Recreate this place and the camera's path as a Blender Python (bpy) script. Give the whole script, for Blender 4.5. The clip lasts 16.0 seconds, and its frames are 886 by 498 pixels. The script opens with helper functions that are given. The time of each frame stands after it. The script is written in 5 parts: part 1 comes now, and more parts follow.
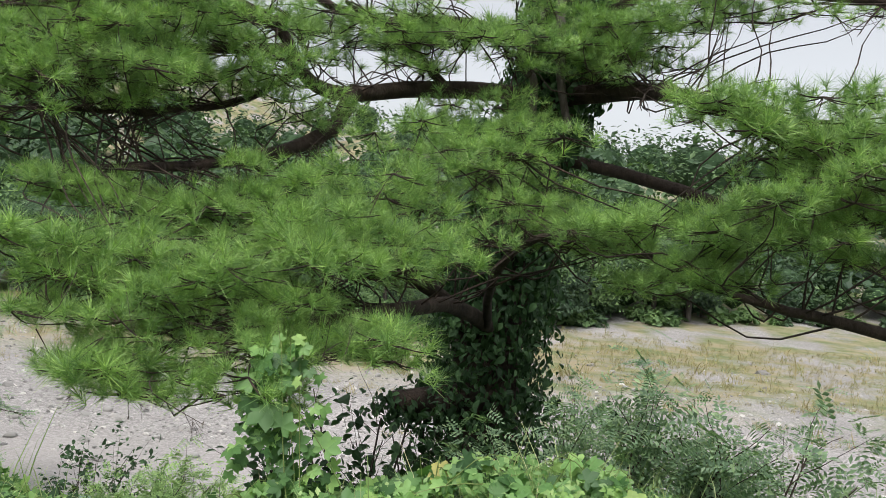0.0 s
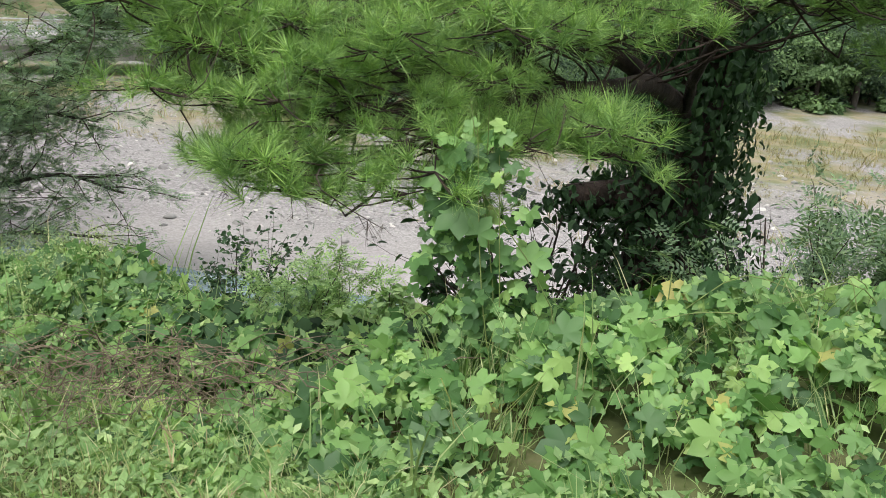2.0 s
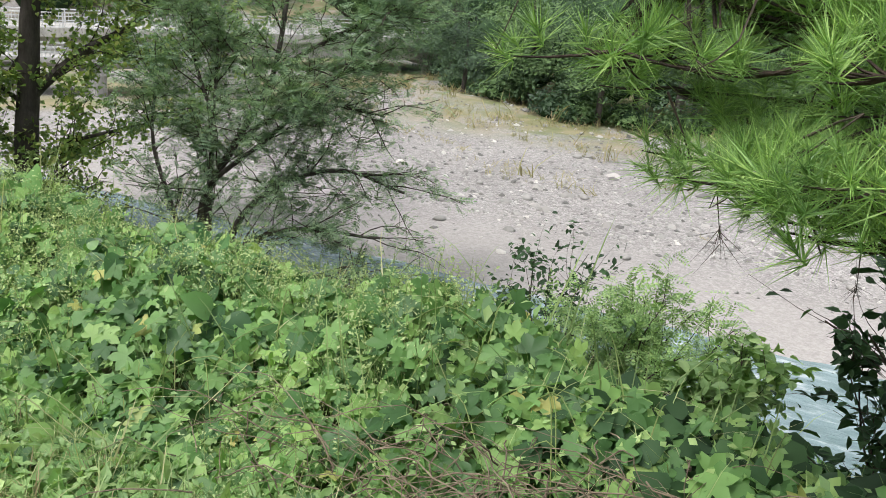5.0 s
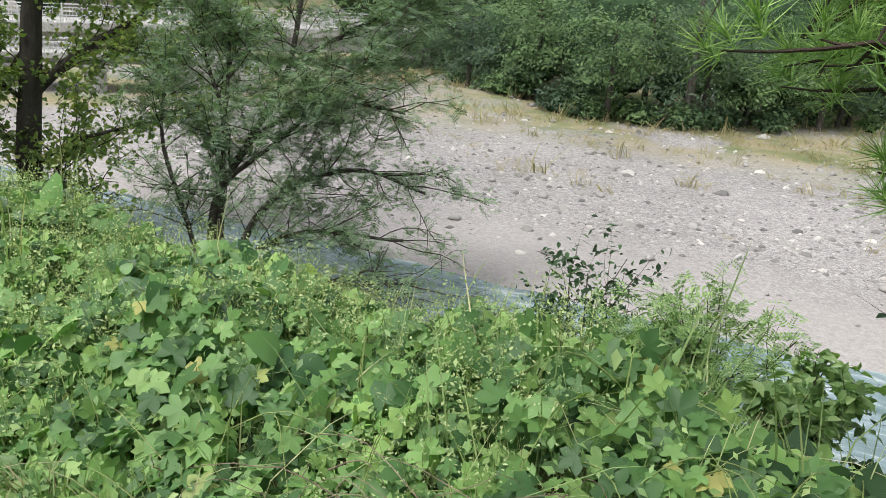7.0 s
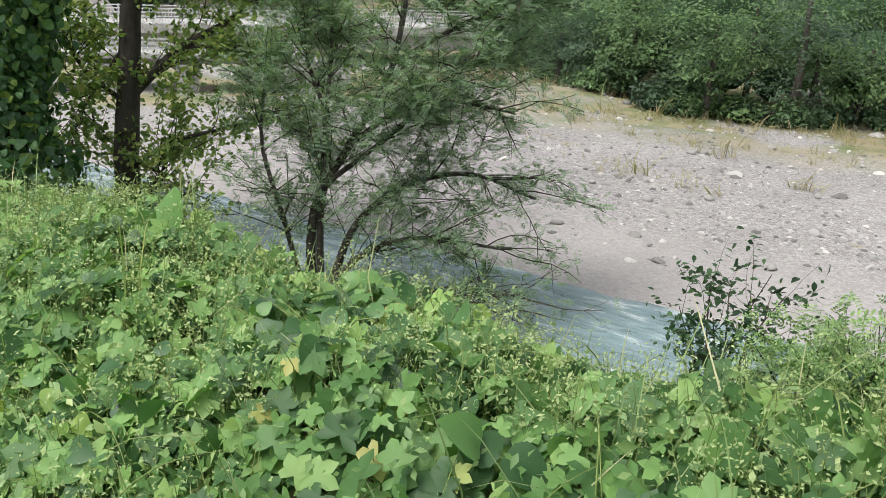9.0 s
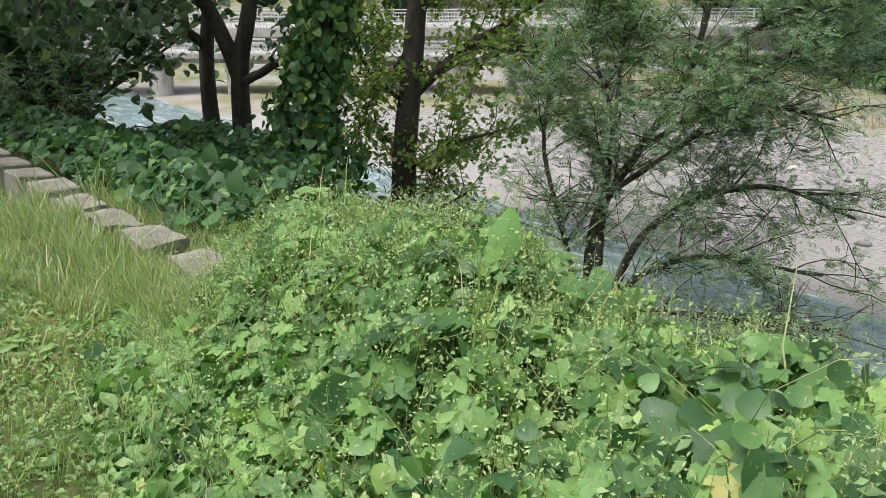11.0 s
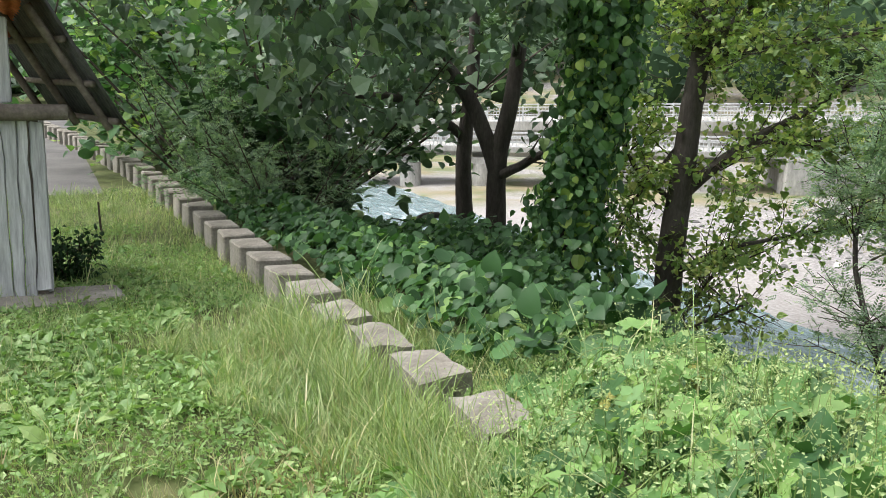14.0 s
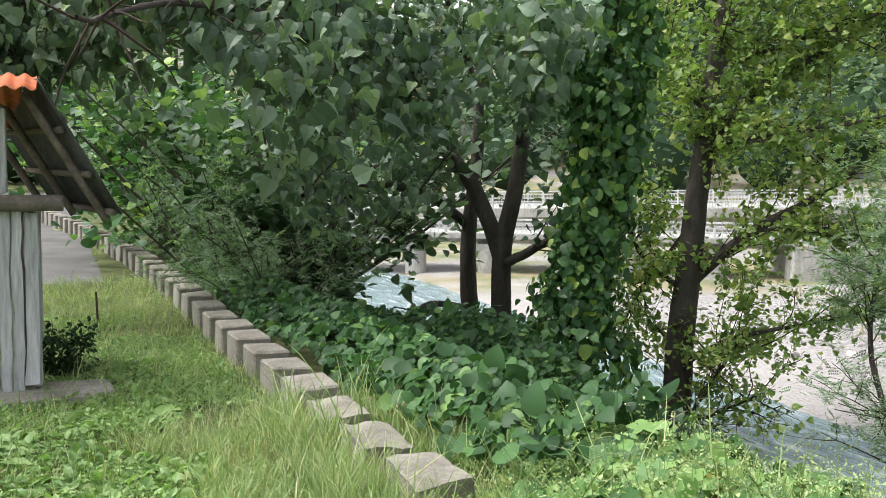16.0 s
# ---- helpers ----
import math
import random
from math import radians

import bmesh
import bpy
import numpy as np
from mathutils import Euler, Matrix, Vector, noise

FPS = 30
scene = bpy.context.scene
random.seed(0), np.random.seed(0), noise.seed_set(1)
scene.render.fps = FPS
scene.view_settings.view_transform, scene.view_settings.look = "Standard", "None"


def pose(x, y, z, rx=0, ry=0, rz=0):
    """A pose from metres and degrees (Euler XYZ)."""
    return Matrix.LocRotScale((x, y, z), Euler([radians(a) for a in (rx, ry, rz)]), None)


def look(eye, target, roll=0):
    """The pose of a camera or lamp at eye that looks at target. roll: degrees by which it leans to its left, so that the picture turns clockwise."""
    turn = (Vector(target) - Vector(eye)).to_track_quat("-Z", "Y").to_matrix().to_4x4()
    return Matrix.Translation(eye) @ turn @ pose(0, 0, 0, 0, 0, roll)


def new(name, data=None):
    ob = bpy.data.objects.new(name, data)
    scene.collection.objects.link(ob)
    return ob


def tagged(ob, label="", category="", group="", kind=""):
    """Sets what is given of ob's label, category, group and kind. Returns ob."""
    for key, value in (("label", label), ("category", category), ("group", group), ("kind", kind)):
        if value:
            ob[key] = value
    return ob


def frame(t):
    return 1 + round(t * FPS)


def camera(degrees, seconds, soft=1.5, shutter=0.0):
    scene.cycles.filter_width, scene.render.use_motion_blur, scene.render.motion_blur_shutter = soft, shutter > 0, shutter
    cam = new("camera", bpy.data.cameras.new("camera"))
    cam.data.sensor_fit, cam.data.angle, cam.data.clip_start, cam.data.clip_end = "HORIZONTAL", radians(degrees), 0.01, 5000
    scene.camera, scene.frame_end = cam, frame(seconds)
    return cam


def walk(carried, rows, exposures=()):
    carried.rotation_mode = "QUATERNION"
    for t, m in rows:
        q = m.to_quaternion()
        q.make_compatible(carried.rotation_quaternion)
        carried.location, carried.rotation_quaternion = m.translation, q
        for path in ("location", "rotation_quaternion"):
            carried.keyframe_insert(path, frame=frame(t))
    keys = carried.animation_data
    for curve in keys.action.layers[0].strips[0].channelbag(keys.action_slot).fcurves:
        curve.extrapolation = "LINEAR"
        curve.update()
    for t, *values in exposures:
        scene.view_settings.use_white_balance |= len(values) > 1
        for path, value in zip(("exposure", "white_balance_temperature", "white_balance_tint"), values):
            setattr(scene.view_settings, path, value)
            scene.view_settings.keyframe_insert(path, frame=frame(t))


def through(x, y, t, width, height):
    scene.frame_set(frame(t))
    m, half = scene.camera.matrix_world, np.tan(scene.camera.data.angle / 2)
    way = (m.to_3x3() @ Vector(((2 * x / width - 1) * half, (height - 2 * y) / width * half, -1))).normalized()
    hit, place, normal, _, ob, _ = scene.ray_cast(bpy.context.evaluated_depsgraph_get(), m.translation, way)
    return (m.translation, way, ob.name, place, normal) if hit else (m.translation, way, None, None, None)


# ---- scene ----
cam = camera(53.75, 16.0, soft=0.6)
# seconds, x, y, z, yaw, pitch, roll
ROWS = [
    (0.0, -0.000, 0.000, 1.500, 5.28, 0.24, -4.95),
    (0.5, -0.109, 0.224, 1.450, 5.99, -7.57, -5.32),
    (1.0, -0.221, 0.436, 1.432, 6.38, -12.86, -5.27),
    (1.5, -0.343, 0.702, 1.401, 7.98, -13.75, -5.14),
    (2.0, -0.518, 0.953, 1.360, 13.98, -14.39, -4.46),
    (2.5, -0.728, 1.228, 1.331, 18.85, -14.91, -3.87),
    (3.0, -0.942, 1.487, 1.282, 22.08, -15.06, -4.02),
    (3.5, -1.182, 1.662, 1.218, 27.14, -15.37, -3.75),
    (4.0, -1.427, 1.869, 1.169, 29.18, -15.44, -4.01),
    (4.5, -1.677, 2.095, 1.104, 29.75, -15.36, -4.24),
    (5.0, -2.011, 2.265, 1.054, 29.76, -15.42, -4.47),
    (5.5, -2.241, 2.378, 1.024, 29.66, -15.36, -4.39),
    (6.0, -2.404, 2.455, 1.008, 29.57, -15.38, -4.33),
    (6.5, -2.532, 2.517, 1.000, 29.52, -15.52, -4.31),
    (7.0, -2.658, 2.582, 0.994, 29.49, -15.77, -4.32),
    (7.5, -2.812, 2.668, 0.985, 29.47, -16.11, -4.36),
    (8.0, -3.027, 2.792, 0.966, 29.27, -16.23, -4.38),
    (8.5, -3.252, 2.918, 0.931, 31.76, -16.21, -3.92),
    (9.0, -3.481, 3.039, 0.889, 34.49, -16.25, -3.46),
    (9.5, -3.713, 3.149, 0.845, 37.41, -16.34, -3.00),
    (10.0, -3.942, 3.241, 0.807, 40.55, -16.45, -2.55),
    (10.5, -4.167, 3.307, 0.782, 43.95, -16.57, -2.11),
    (11.0, -4.383, 3.342, 0.777, 50.74, -16.88, -1.78),
    (11.5, -4.588, 3.397, 0.756, 57.03, -17.17, -1.37),
    (12.0, -4.836, 3.453, 0.735, 61.49, -17.20, -1.11),
    (12.5, -5.104, 3.470, 0.711, 64.03, -16.97, -1.14),
    (13.0, -5.341, 3.521, 0.679, 65.13, -16.45, -1.18),
    (13.5, -5.542, 3.572, 0.663, 65.37, -13.28, -1.32),
    (14.0, -5.734, 3.609, 0.654, 65.72, -11.31, -1.30),
    (14.5, -5.818, 3.662, 0.654, 65.80, -10.69, -1.25),
    (15.0, -5.860, 3.704, 0.660, 65.85, -9.33, -1.17),
    (15.5, -5.876, 3.706, 0.665, 66.01, -7.52, -1.12),
    (16.0, -5.901, 3.721, 0.664, 66.11, -5.68, -1.09),]
# the clip's camera opens up as the sky leaves the picture
EXPOSURES = [(0.0, 0.55), (1.5, 0.6), (3.0, 0.6), (5.0, 0.68), (8.0, 0.6), (10.5, 0.6), (11.5, 0.76), (13.5, 0.98), (16.0, 1.08)]
walk(cam, [(t, pose(x, y, z, 90 + pitch, roll, yaw)) for t, x, y, z, yaw, pitch, roll in ROWS], EXPOSURES)

# ---- light: an overcast summer day ----
world = bpy.data.worlds.new("world")
scene.world = world
world.use_nodes = True
wn, wl = world.node_tree.nodes, world.node_tree.links
sky = wn.new("ShaderNodeTexSky")
sky.sky_type, sky.sun_disc = "NISHITA", False
sky.sun_elevation, sky.sun_rotation = radians(58), radians(200)
sky.dust_density, sky.air_density = 4.0, 1.0
grey = wn.new("ShaderNodeHueSaturation")
grey.inputs["Saturation"].default_value = 0.22
wl.new(sky.outputs[0], grey.inputs["Color"])
wl.new(grey.outputs[0], wn["Background"].inputs["Color"])
wn["Background"].inputs["Strength"].default_value = 0.15
sun = new("sun", bpy.data.lights.new("sun", "SUN"))
sun.data.energy, sun.data.angle, sun.data.color = 1.3, radians(25), (1.0, 0.97, 0.92)
sun.matrix_world = look((-4, -10, 20), (0, 0, 0))


# ---- materials ----
def material(name, rough=0.8, spec=0.3, metal=0.0):
    m = bpy.data.materials.new(name)
    m.use_nodes = True
    b = m.node_tree.nodes["Principled BSDF"]
    b.inputs["Roughness"].default_value = rough
    b.inputs["Specular IOR Level"].default_value = spec
    b.inputs["Metallic"].default_value = metal
    return m, m.node_tree.nodes, m.node_tree.links, b


def ramp(nodes, links, source, stops):
    r = nodes.new("ShaderNodeValToRGB")
    el = r.color_ramp.elements
    while len(el) < len(stops):
        el.new(0.5)
    for e, (p, c) in zip(el, stops):
        e.position, e.color = p, (*c, 1)
    links.new(source, r.inputs[0])
    return r.outputs[0]


def noise_node(nodes, links, scale, detail=4.0, rough=0.6, coord="Object", stretch=None):
    tc = nodes.new("ShaderNodeTexCoord")
    n = nodes.new("ShaderNodeTexNoise")
    n.inputs["Scale"].default_value, n.inputs["Detail"].default_value, n.inputs["Roughness"].default_value = scale, detail, rough
    if stretch:
        mp = nodes.new("ShaderNodeMapping")
        mp.inputs["Scale"].default_value = stretch
        links.new(tc.outputs[coord], mp.inputs["Vector"])
        links.new(mp.outputs[0], n.inputs["Vector"])
    else:
        links.new(tc.outputs[coord], n.inputs["Vector"])
    return n.outputs[0]


def bump(nodes, links, b, height, strength=0.4, distance=0.01):
    n = nodes.new("ShaderNodeBump")
    n.inputs["Strength"].default_value, n.inputs["Distance"].default_value = strength, distance
    links.new(height, n.inputs["Height"])
    links.new(n.outputs[0], b.inputs["Normal"])


def mix(nodes, links, a, b, fac, mode="MIX"):
    n = nodes.new("ShaderNodeMix")
    n.data_type, n.blend_type = "RGBA", mode
    for sock, v in ((n.inputs[0], fac), (n.inputs[6], a), (n.inputs[7], b)):
        if isinstance(v, (int, float)):
            sock.default_value = v
        elif isinstance(v, tuple):
            sock.default_value = (*v, 1)
        else:
            links.new(v, sock)
    return n.outputs[2]


def rough_surface(name, stops, scale, fine=30.0, rough=0.9, relief=0.4, depth=0.01, stretch=None):
    """Two scales of noise: a broad one for the colour, a fine one for grain and relief."""
    m, n, l, b = material(name, rough)
    broad = noise_node(n, l, scale, stretch=stretch)
    grain = noise_node(n, l, fine, 6.0, 0.7, stretch=stretch)
    base = ramp(n, l, broad, stops)
    g = ramp(n, l, grain, [(0.3, (0.55, 0.55, 0.55)), (0.7, (1.25, 1.25, 1.25))])
    l.new(mix(n, l, base, g, 0.8, "MULTIPLY"), b.inputs["Base Color"])
    bump(n, l, b, grain, relief, depth)
    return m


def leaf_material(name, stops, rough=0.5, through=0.35, patch=0.7, spec=0.5, single=False, drift_by=0.25):
    """Leaf by leaf variation, a broad drift of hue from patch to patch, and light coming through the blade."""
    m, n, l, b = material(name, rough, spec)
    geo = n.new("ShaderNodeObjectInfo" if single else "ShaderNodeNewGeometry")
    per = ramp(n, l, geo.outputs["Random" if single else "Random Per Island"], stops)
    drift = ramp(n, l, noise_node(n, l, patch, 3.0), [(0.3, (1 - drift_by, 1 - 0.8 * drift_by, 1 - drift_by)), (0.7, (1 + 0.8 * drift_by, 1 + 0.6 * drift_by, 1 + 0.3 * drift_by))])
    pale = n.new("ShaderNodeHueSaturation")
    pale.inputs["Saturation"].default_value = 0.84
    l.new(mix(n, l, per, drift, 1.0, "MULTIPLY"), pale.inputs["Color"])
    col = pale.outputs[0]
    l.new(col, b.inputs["Base Color"])
    tr = n.new("ShaderNodeBsdfTranslucent")
    l.new(mix(n, l, col, (1.0, 1.15, 0.55), 1.0, "MULTIPLY"), tr.inputs["Color"])
    ms = n.new("ShaderNodeMixShader")
    ms.inputs[0].default_value = through
    l.new(b.outputs[0], ms.inputs[1])
    l.new(tr.outputs[0], ms.inputs[2])
    l.new(ms.outputs[0], n["Material Output"].inputs["Surface"])
    return m


M_STONE = leaf_material("river_stone", [(0.0, (0.14, 0.135, 0.135)), (0.5, (0.32, 0.31, 0.3)), (0.85, (0.45, 0.43, 0.42)), (1.0, (0.6, 0.58, 0.55))], 0.9, 0.0, 1.5, 0.2, drift_by=0.1)
M_BARK = rough_surface("bark", [(0.3, (0.05, 0.042, 0.036)), (0.6, (0.1, 0.088, 0.078)), (0.8, (0.16, 0.145, 0.13))], 4, 30, 0.95, 0.9, 0.02, (1, 1, 0.3))
M_PINEBARK = rough_surface("pine_bark", [(0.3, (0.025, 0.019, 0.016)), (0.6, (0.06, 0.043, 0.035)), (0.8, (0.11, 0.075, 0.06))], 6, 26, 0.95, 1.0, 0.03, (1, 1, 0.5))
M_TWIG = rough_surface("twig", [(0.3, (0.035, 0.028, 0.022)), (0.7, (0.09, 0.07, 0.055))], 3, 30)
M_DRYSTEM = rough_surface("dry_stem", [(0.3, (0.1, 0.075, 0.05)), (0.7, (0.27, 0.22, 0.16))], 5, 40)
M_STEM = rough_surface("green_stem", [(0.3, (0.13, 0.2, 0.05)), (0.7, (0.24, 0.3, 0.1))], 5, 40, 0.6)
M_CONCRETE = rough_surface("weathered_concrete", [(0.28, (0.14, 0.125, 0.1)), (0.5, (0.28, 0.26, 0.225)), (0.75, (0.4, 0.375, 0.335))], 2.5, 45, 0.95, 0.5, 0.006)
M_BRIDGE = rough_surface("bridge_concrete", [(0.3, (0.34, 0.33, 0.31)), (0.6, (0.48, 0.47, 0.45)), (0.8, (0.56, 0.55, 0.53))], 0.5, 6, 0.9, 0.2, 0.01, (1, 1, 0.4))
M_STEEL = rough_surface("galvanised_rail", [(0.3, (0.55, 0.56, 0.57)), (0.7, (0.68, 0.69, 0.7))], 1.0, 10, 0.5, 0.1)
M_WOOD = rough_surface("grey_board", [(0.25, (0.18, 0.18, 0.18)), (0.45, (0.45, 0.465, 0.48)), (0.75, (0.68, 0.695, 0.71))], 5, 30, 0.9, 0.8, 0.008, (1.5, 1.5, 0.12))
M_BEAM = rough_surface("old_beam", [(0.3, (0.1, 0.085, 0.07)), (0.7, (0.24, 0.21, 0.18))], 4, 25, 0.9, 0.7, 0.008, (0.4, 1, 1))
M_RUST = rough_surface("rusty_orange_roofing", [(0.3, (0.3, 0.07, 0.03)), (0.55, (0.55, 0.15, 0.06)), (0.8, (0.62, 0.25, 0.13))], 2.5, 25, 0.8)
M_TIN = rough_surface("dark_tin", [(0.3, (0.06, 0.06, 0.065)), (0.7, (0.14, 0.145, 0.15))], 2, 20, 0.7)
M_ASPHALT = rough_surface("worn_asphalt", [(0.3, (0.1, 0.097, 0.094)), (0.7, (0.18, 0.174, 0.168))], 0.8, 60, 0.95, 0.3, 0.004)
HOP = [(0.0, (0.032, 0.12, 0.024)), (0.4, (0.092, 0.25, 0.043)), (0.75, (0.18, 0.39, 0.072)), (0.985, (0.29, 0.49, 0.1)), (1.0, (0.48, 0.44, 0.1))]
# the deep green bank kudzu is darkened further in colour, standing for tree shade
BANK_SHADED = [(0.0, (0.02, 0.075, 0.02)), (0.6, (0.04, 0.135, 0.032)), (0.93, (0.08, 0.22, 0.045)), (1.0, (0.2, 0.36, 0.05))]
KUDZU = [(0.0, (0.03, 0.11, 0.03)), (0.6, (0.065, 0.2, 0.05)), (0.86, (0.13, 0.32, 0.055)), (1.0, (0.38, 0.55, 0.06))]
M_HOP = leaf_material("hop_leaf", HOP, 0.55, 0.35, 1.6, drift_by=0.38)
M_HOP_ONE = leaf_material("single_hop_leaf", HOP, 0.55, single=True)
M_KUDZU = leaf_material("kudzu_leaf", KUDZU, 0.45)
M_BANK_SHADED = leaf_material("deep_green_shaded_kudzu_leaf", BANK_SHADED, 0.5, 0.3, 0.8, 0.35)
M_KUDZU_ONE = leaf_material("single_kudzu_leaf", KUDZU, 0.45, single=True)
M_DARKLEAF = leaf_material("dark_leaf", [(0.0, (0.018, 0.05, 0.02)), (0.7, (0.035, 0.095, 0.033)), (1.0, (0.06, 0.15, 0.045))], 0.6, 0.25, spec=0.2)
# dark colour of the filler cores; it stands for shade deep inside distant crowns
M_CORE_SHADE = leaf_material("dark_core_shade", [(0.0, (0.025, 0.06, 0.025)), (1.0, (0.04, 0.085, 0.035))], 0.9, 0.1, spec=0.1)
M_PAULOWNIA = leaf_material("large_soft_leaf", [(0.0, (0.055, 0.11, 0.065)), (0.6, (0.095, 0.18, 0.1)), (0.92, (0.16, 0.26, 0.14)), (1.0, (0.22, 0.36, 0.1))], 0.5, 0.3)
M_POPLAR = leaf_material("poplar_leaf", [(0.0, (0.13, 0.24, 0.045)), (0.6, (0.24, 0.38, 0.07)), (1.0, (0.42, 0.46, 0.1))], 0.4, 0.45)
M_ROBINIA = leaf_material("robinia_leaf", [(0.0, (0.11, 0.2, 0.12)), (0.7, (0.19, 0.32, 0.18)), (1.0, (0.3, 0.44, 0.22))], 0.5, 0.42)
M_SHRUB = leaf_material("shrub_leaf", [(0.0, (0.13, 0.27, 0.065)), (0.7, (0.23, 0.41, 0.11)), (1.0, (0.38, 0.54, 0.18))], 0.5, 0.35)
M_SEED = leaf_material("pale_seed_spray", [(0.0, (0.3, 0.43, 0.14)), (1.0, (0.48, 0.58, 0.24))], 0.6, 0.3)
M_FAR = leaf_material("far_foliage", [(0.0, (0.03, 0.08, 0.032)), (0.5, (0.06, 0.135, 0.048)), (1.0, (0.1, 0.2, 0.065))], 0.6, 0.25, 0.3, drift_by=0.55)
M_FAR_DARK = leaf_material("dark_far_foliage", [(0.0, (0.025, 0.065, 0.034)), (1.0, (0.06, 0.13, 0.06))], 0.6, 0.25, 0.4, drift_by=0.5)
M_FAR_LIGHT = leaf_material("light_far_foliage", [(0.0, (0.07, 0.155, 0.045)), (1.0, (0.14, 0.26, 0.07))], 0.6, 0.25, 0.4, drift_by=0.4)
M_NEEDLE = leaf_material("pine_needle", [(0.0, (0.112, 0.25, 0.045)), (0.6, (0.21, 0.42, 0.072)), (1.0, (0.38, 0.59, 0.115))], 0.45, 0.3, 4.0, drift_by=0.5)
M_GRASS = leaf_material("grass_blade", [(0.0, (0.15, 0.25, 0.06)), (0.5, (0.27, 0.4, 0.12)), (0.8, (0.4, 0.48, 0.19)), (1.0, (0.58, 0.52, 0.3))], 0.5, 0.35)
M_CLOVER = leaf_material("low_herb", [(0.0, (0.12, 0.26, 0.05)), (0.7, (0.21, 0.38, 0.08)), (1.0, (0.33, 0.46, 0.14))], 0.5)
M_DRYGRASS = leaf_material("dry_grass", [(0.0, (0.24, 0.2, 0.09)), (0.6, (0.42, 0.34, 0.18)), (1.0, (0.28, 0.3, 0.11))], 0.7, 0.3)

# water: shallow, fast, over a pale bed
M_WATER, n, l, b = material("river_water", 0.12, 0.5)
ripple = noise_node(n, l, 2.2, 6.0, 0.65, stretch=(0.5, 1.6, 1))
l.new(ramp(n, l, ripple, [(0.35, (0.15, 0.23, 0.24)), (0.55, (0.24, 0.33, 0.35)), (0.68, (0.55, 0.62, 0.64))]), b.inputs["Base Color"])
bump(n, l, b, ripple, 0.9, 0.09)


# ---- mesh tools ----
def mesh(name, V, F, mat, parent=None, smooth=False, label=""):
    """One mesh object from arrays of corners and of triangles or quads."""
    V, F = np.asarray(V, float), np.asarray(F, int)
    me = bpy.data.meshes.new(name)
    k = F.shape[1]
    me.vertices.add(len(V))
    me.vertices.foreach_set("co", V.ravel())
    me.loops.add(F.size)
    me.loops.foreach_set("vertex_index", F.ravel())
    me.polygons.add(len(F))
    me.polygons.foreach_set("loop_start", np.arange(0, F.size, k))
    me.polygons.foreach_set("use_smooth", np.full(len(F), smooth))
    me.materials.append(mat)
    me.update(calc_edges=True)
    ob = new(name, me)
    ob.parent = parent
    if label:
        ob["label"] = label
    return ob


def part(name, bm, mat, parent, label=""):
    me = bpy.data.meshes.new(name)
    bm.to_mesh(me)
    bm.free()
    me.materials.append(mat)
    ob = new(name, me)
    ob.parent = parent
    if label:
        ob["label"] = label
    return ob


def thing(name, at, label, category, group="", kind="", rz=0):
    ob = new(name)
    ob.matrix_world = pose(*at, 0, 0, rz)
    return tagged(ob, label, category, group, kind)


def box(bm, x0, x1, y0, y1, z0, z1, bevel=0.0, wobble=0.0):
    c = bmesh.ops.create_cube(bm, size=1.0)["verts"]
    for v in c:
        v.co = Vector(((x0 + x1) / 2 + v.co.x * (x1 - x0), (y0 + y1) / 2 + v.co.y * (y1 - y0), (z0 + z1) / 2 + v.co.z * (z1 - z0)))
        if wobble:
            v.co += Vector([random.uniform(-wobble, wobble) for _ in range(3)])
    if bevel:
        edges = list({e for v in c for e in v.link_edges})
        bmesh.ops.bevel(bm, geom=edges, offset=bevel, segments=2, affect="EDGES", profile=0.6)
    return bm


def scatter(template, pos, rot):
    """Copies of a template (corners, triangles) at many places; rot: a 3 x 3 turn with scale for each."""
    v, f = template
    V = np.einsum("nij,kj->nki", rot, v) + pos[:, None, :]
    F = f[None] + (np.arange(len(pos)) * len(v))[:, None, None]
    return V.reshape(-1, 3), F.reshape(-1, f.shape[1])


def join(pieces):
    V, F, base = [], [], 0
    for v, f in pieces:
        V.append(v)
        F.append(f + base)
        base += len(v)
    return np.concatenate(V), np.concatenate(F)


def turns(rng, count, tilt, size, spread=0.3, up=None, droop=0.0):
    """Random turns: a free heading, a lean away from up of about tilt radians, and a size."""
    z = np.tile([0.0, 0.0, 1.0], (count, 1)) if up is None else up / np.linalg.norm(up, axis=1, keepdims=True)
    z = z + rng.normal(0, tilt, (count, 3))
    z /= np.linalg.norm(z, axis=1, keepdims=True)
    x = rng.normal(0, 1, (count, 3)) - (0, 0, droop)
    x -= (x * z).sum(1, keepdims=True) * z
    x /= np.linalg.norm(x, axis=1, keepdims=True)
    y = np.cross(z, x)
    s = size * np.exp(rng.normal(0, spread, count))
    return np.stack([x, y, z], axis=2) * s[:, None, None]


def along(direction, rng, size, spread=0.2):
    """Turns that lay a template's z along the given directions."""
    return turns(rng, len(direction), 0.0, size, spread, direction)


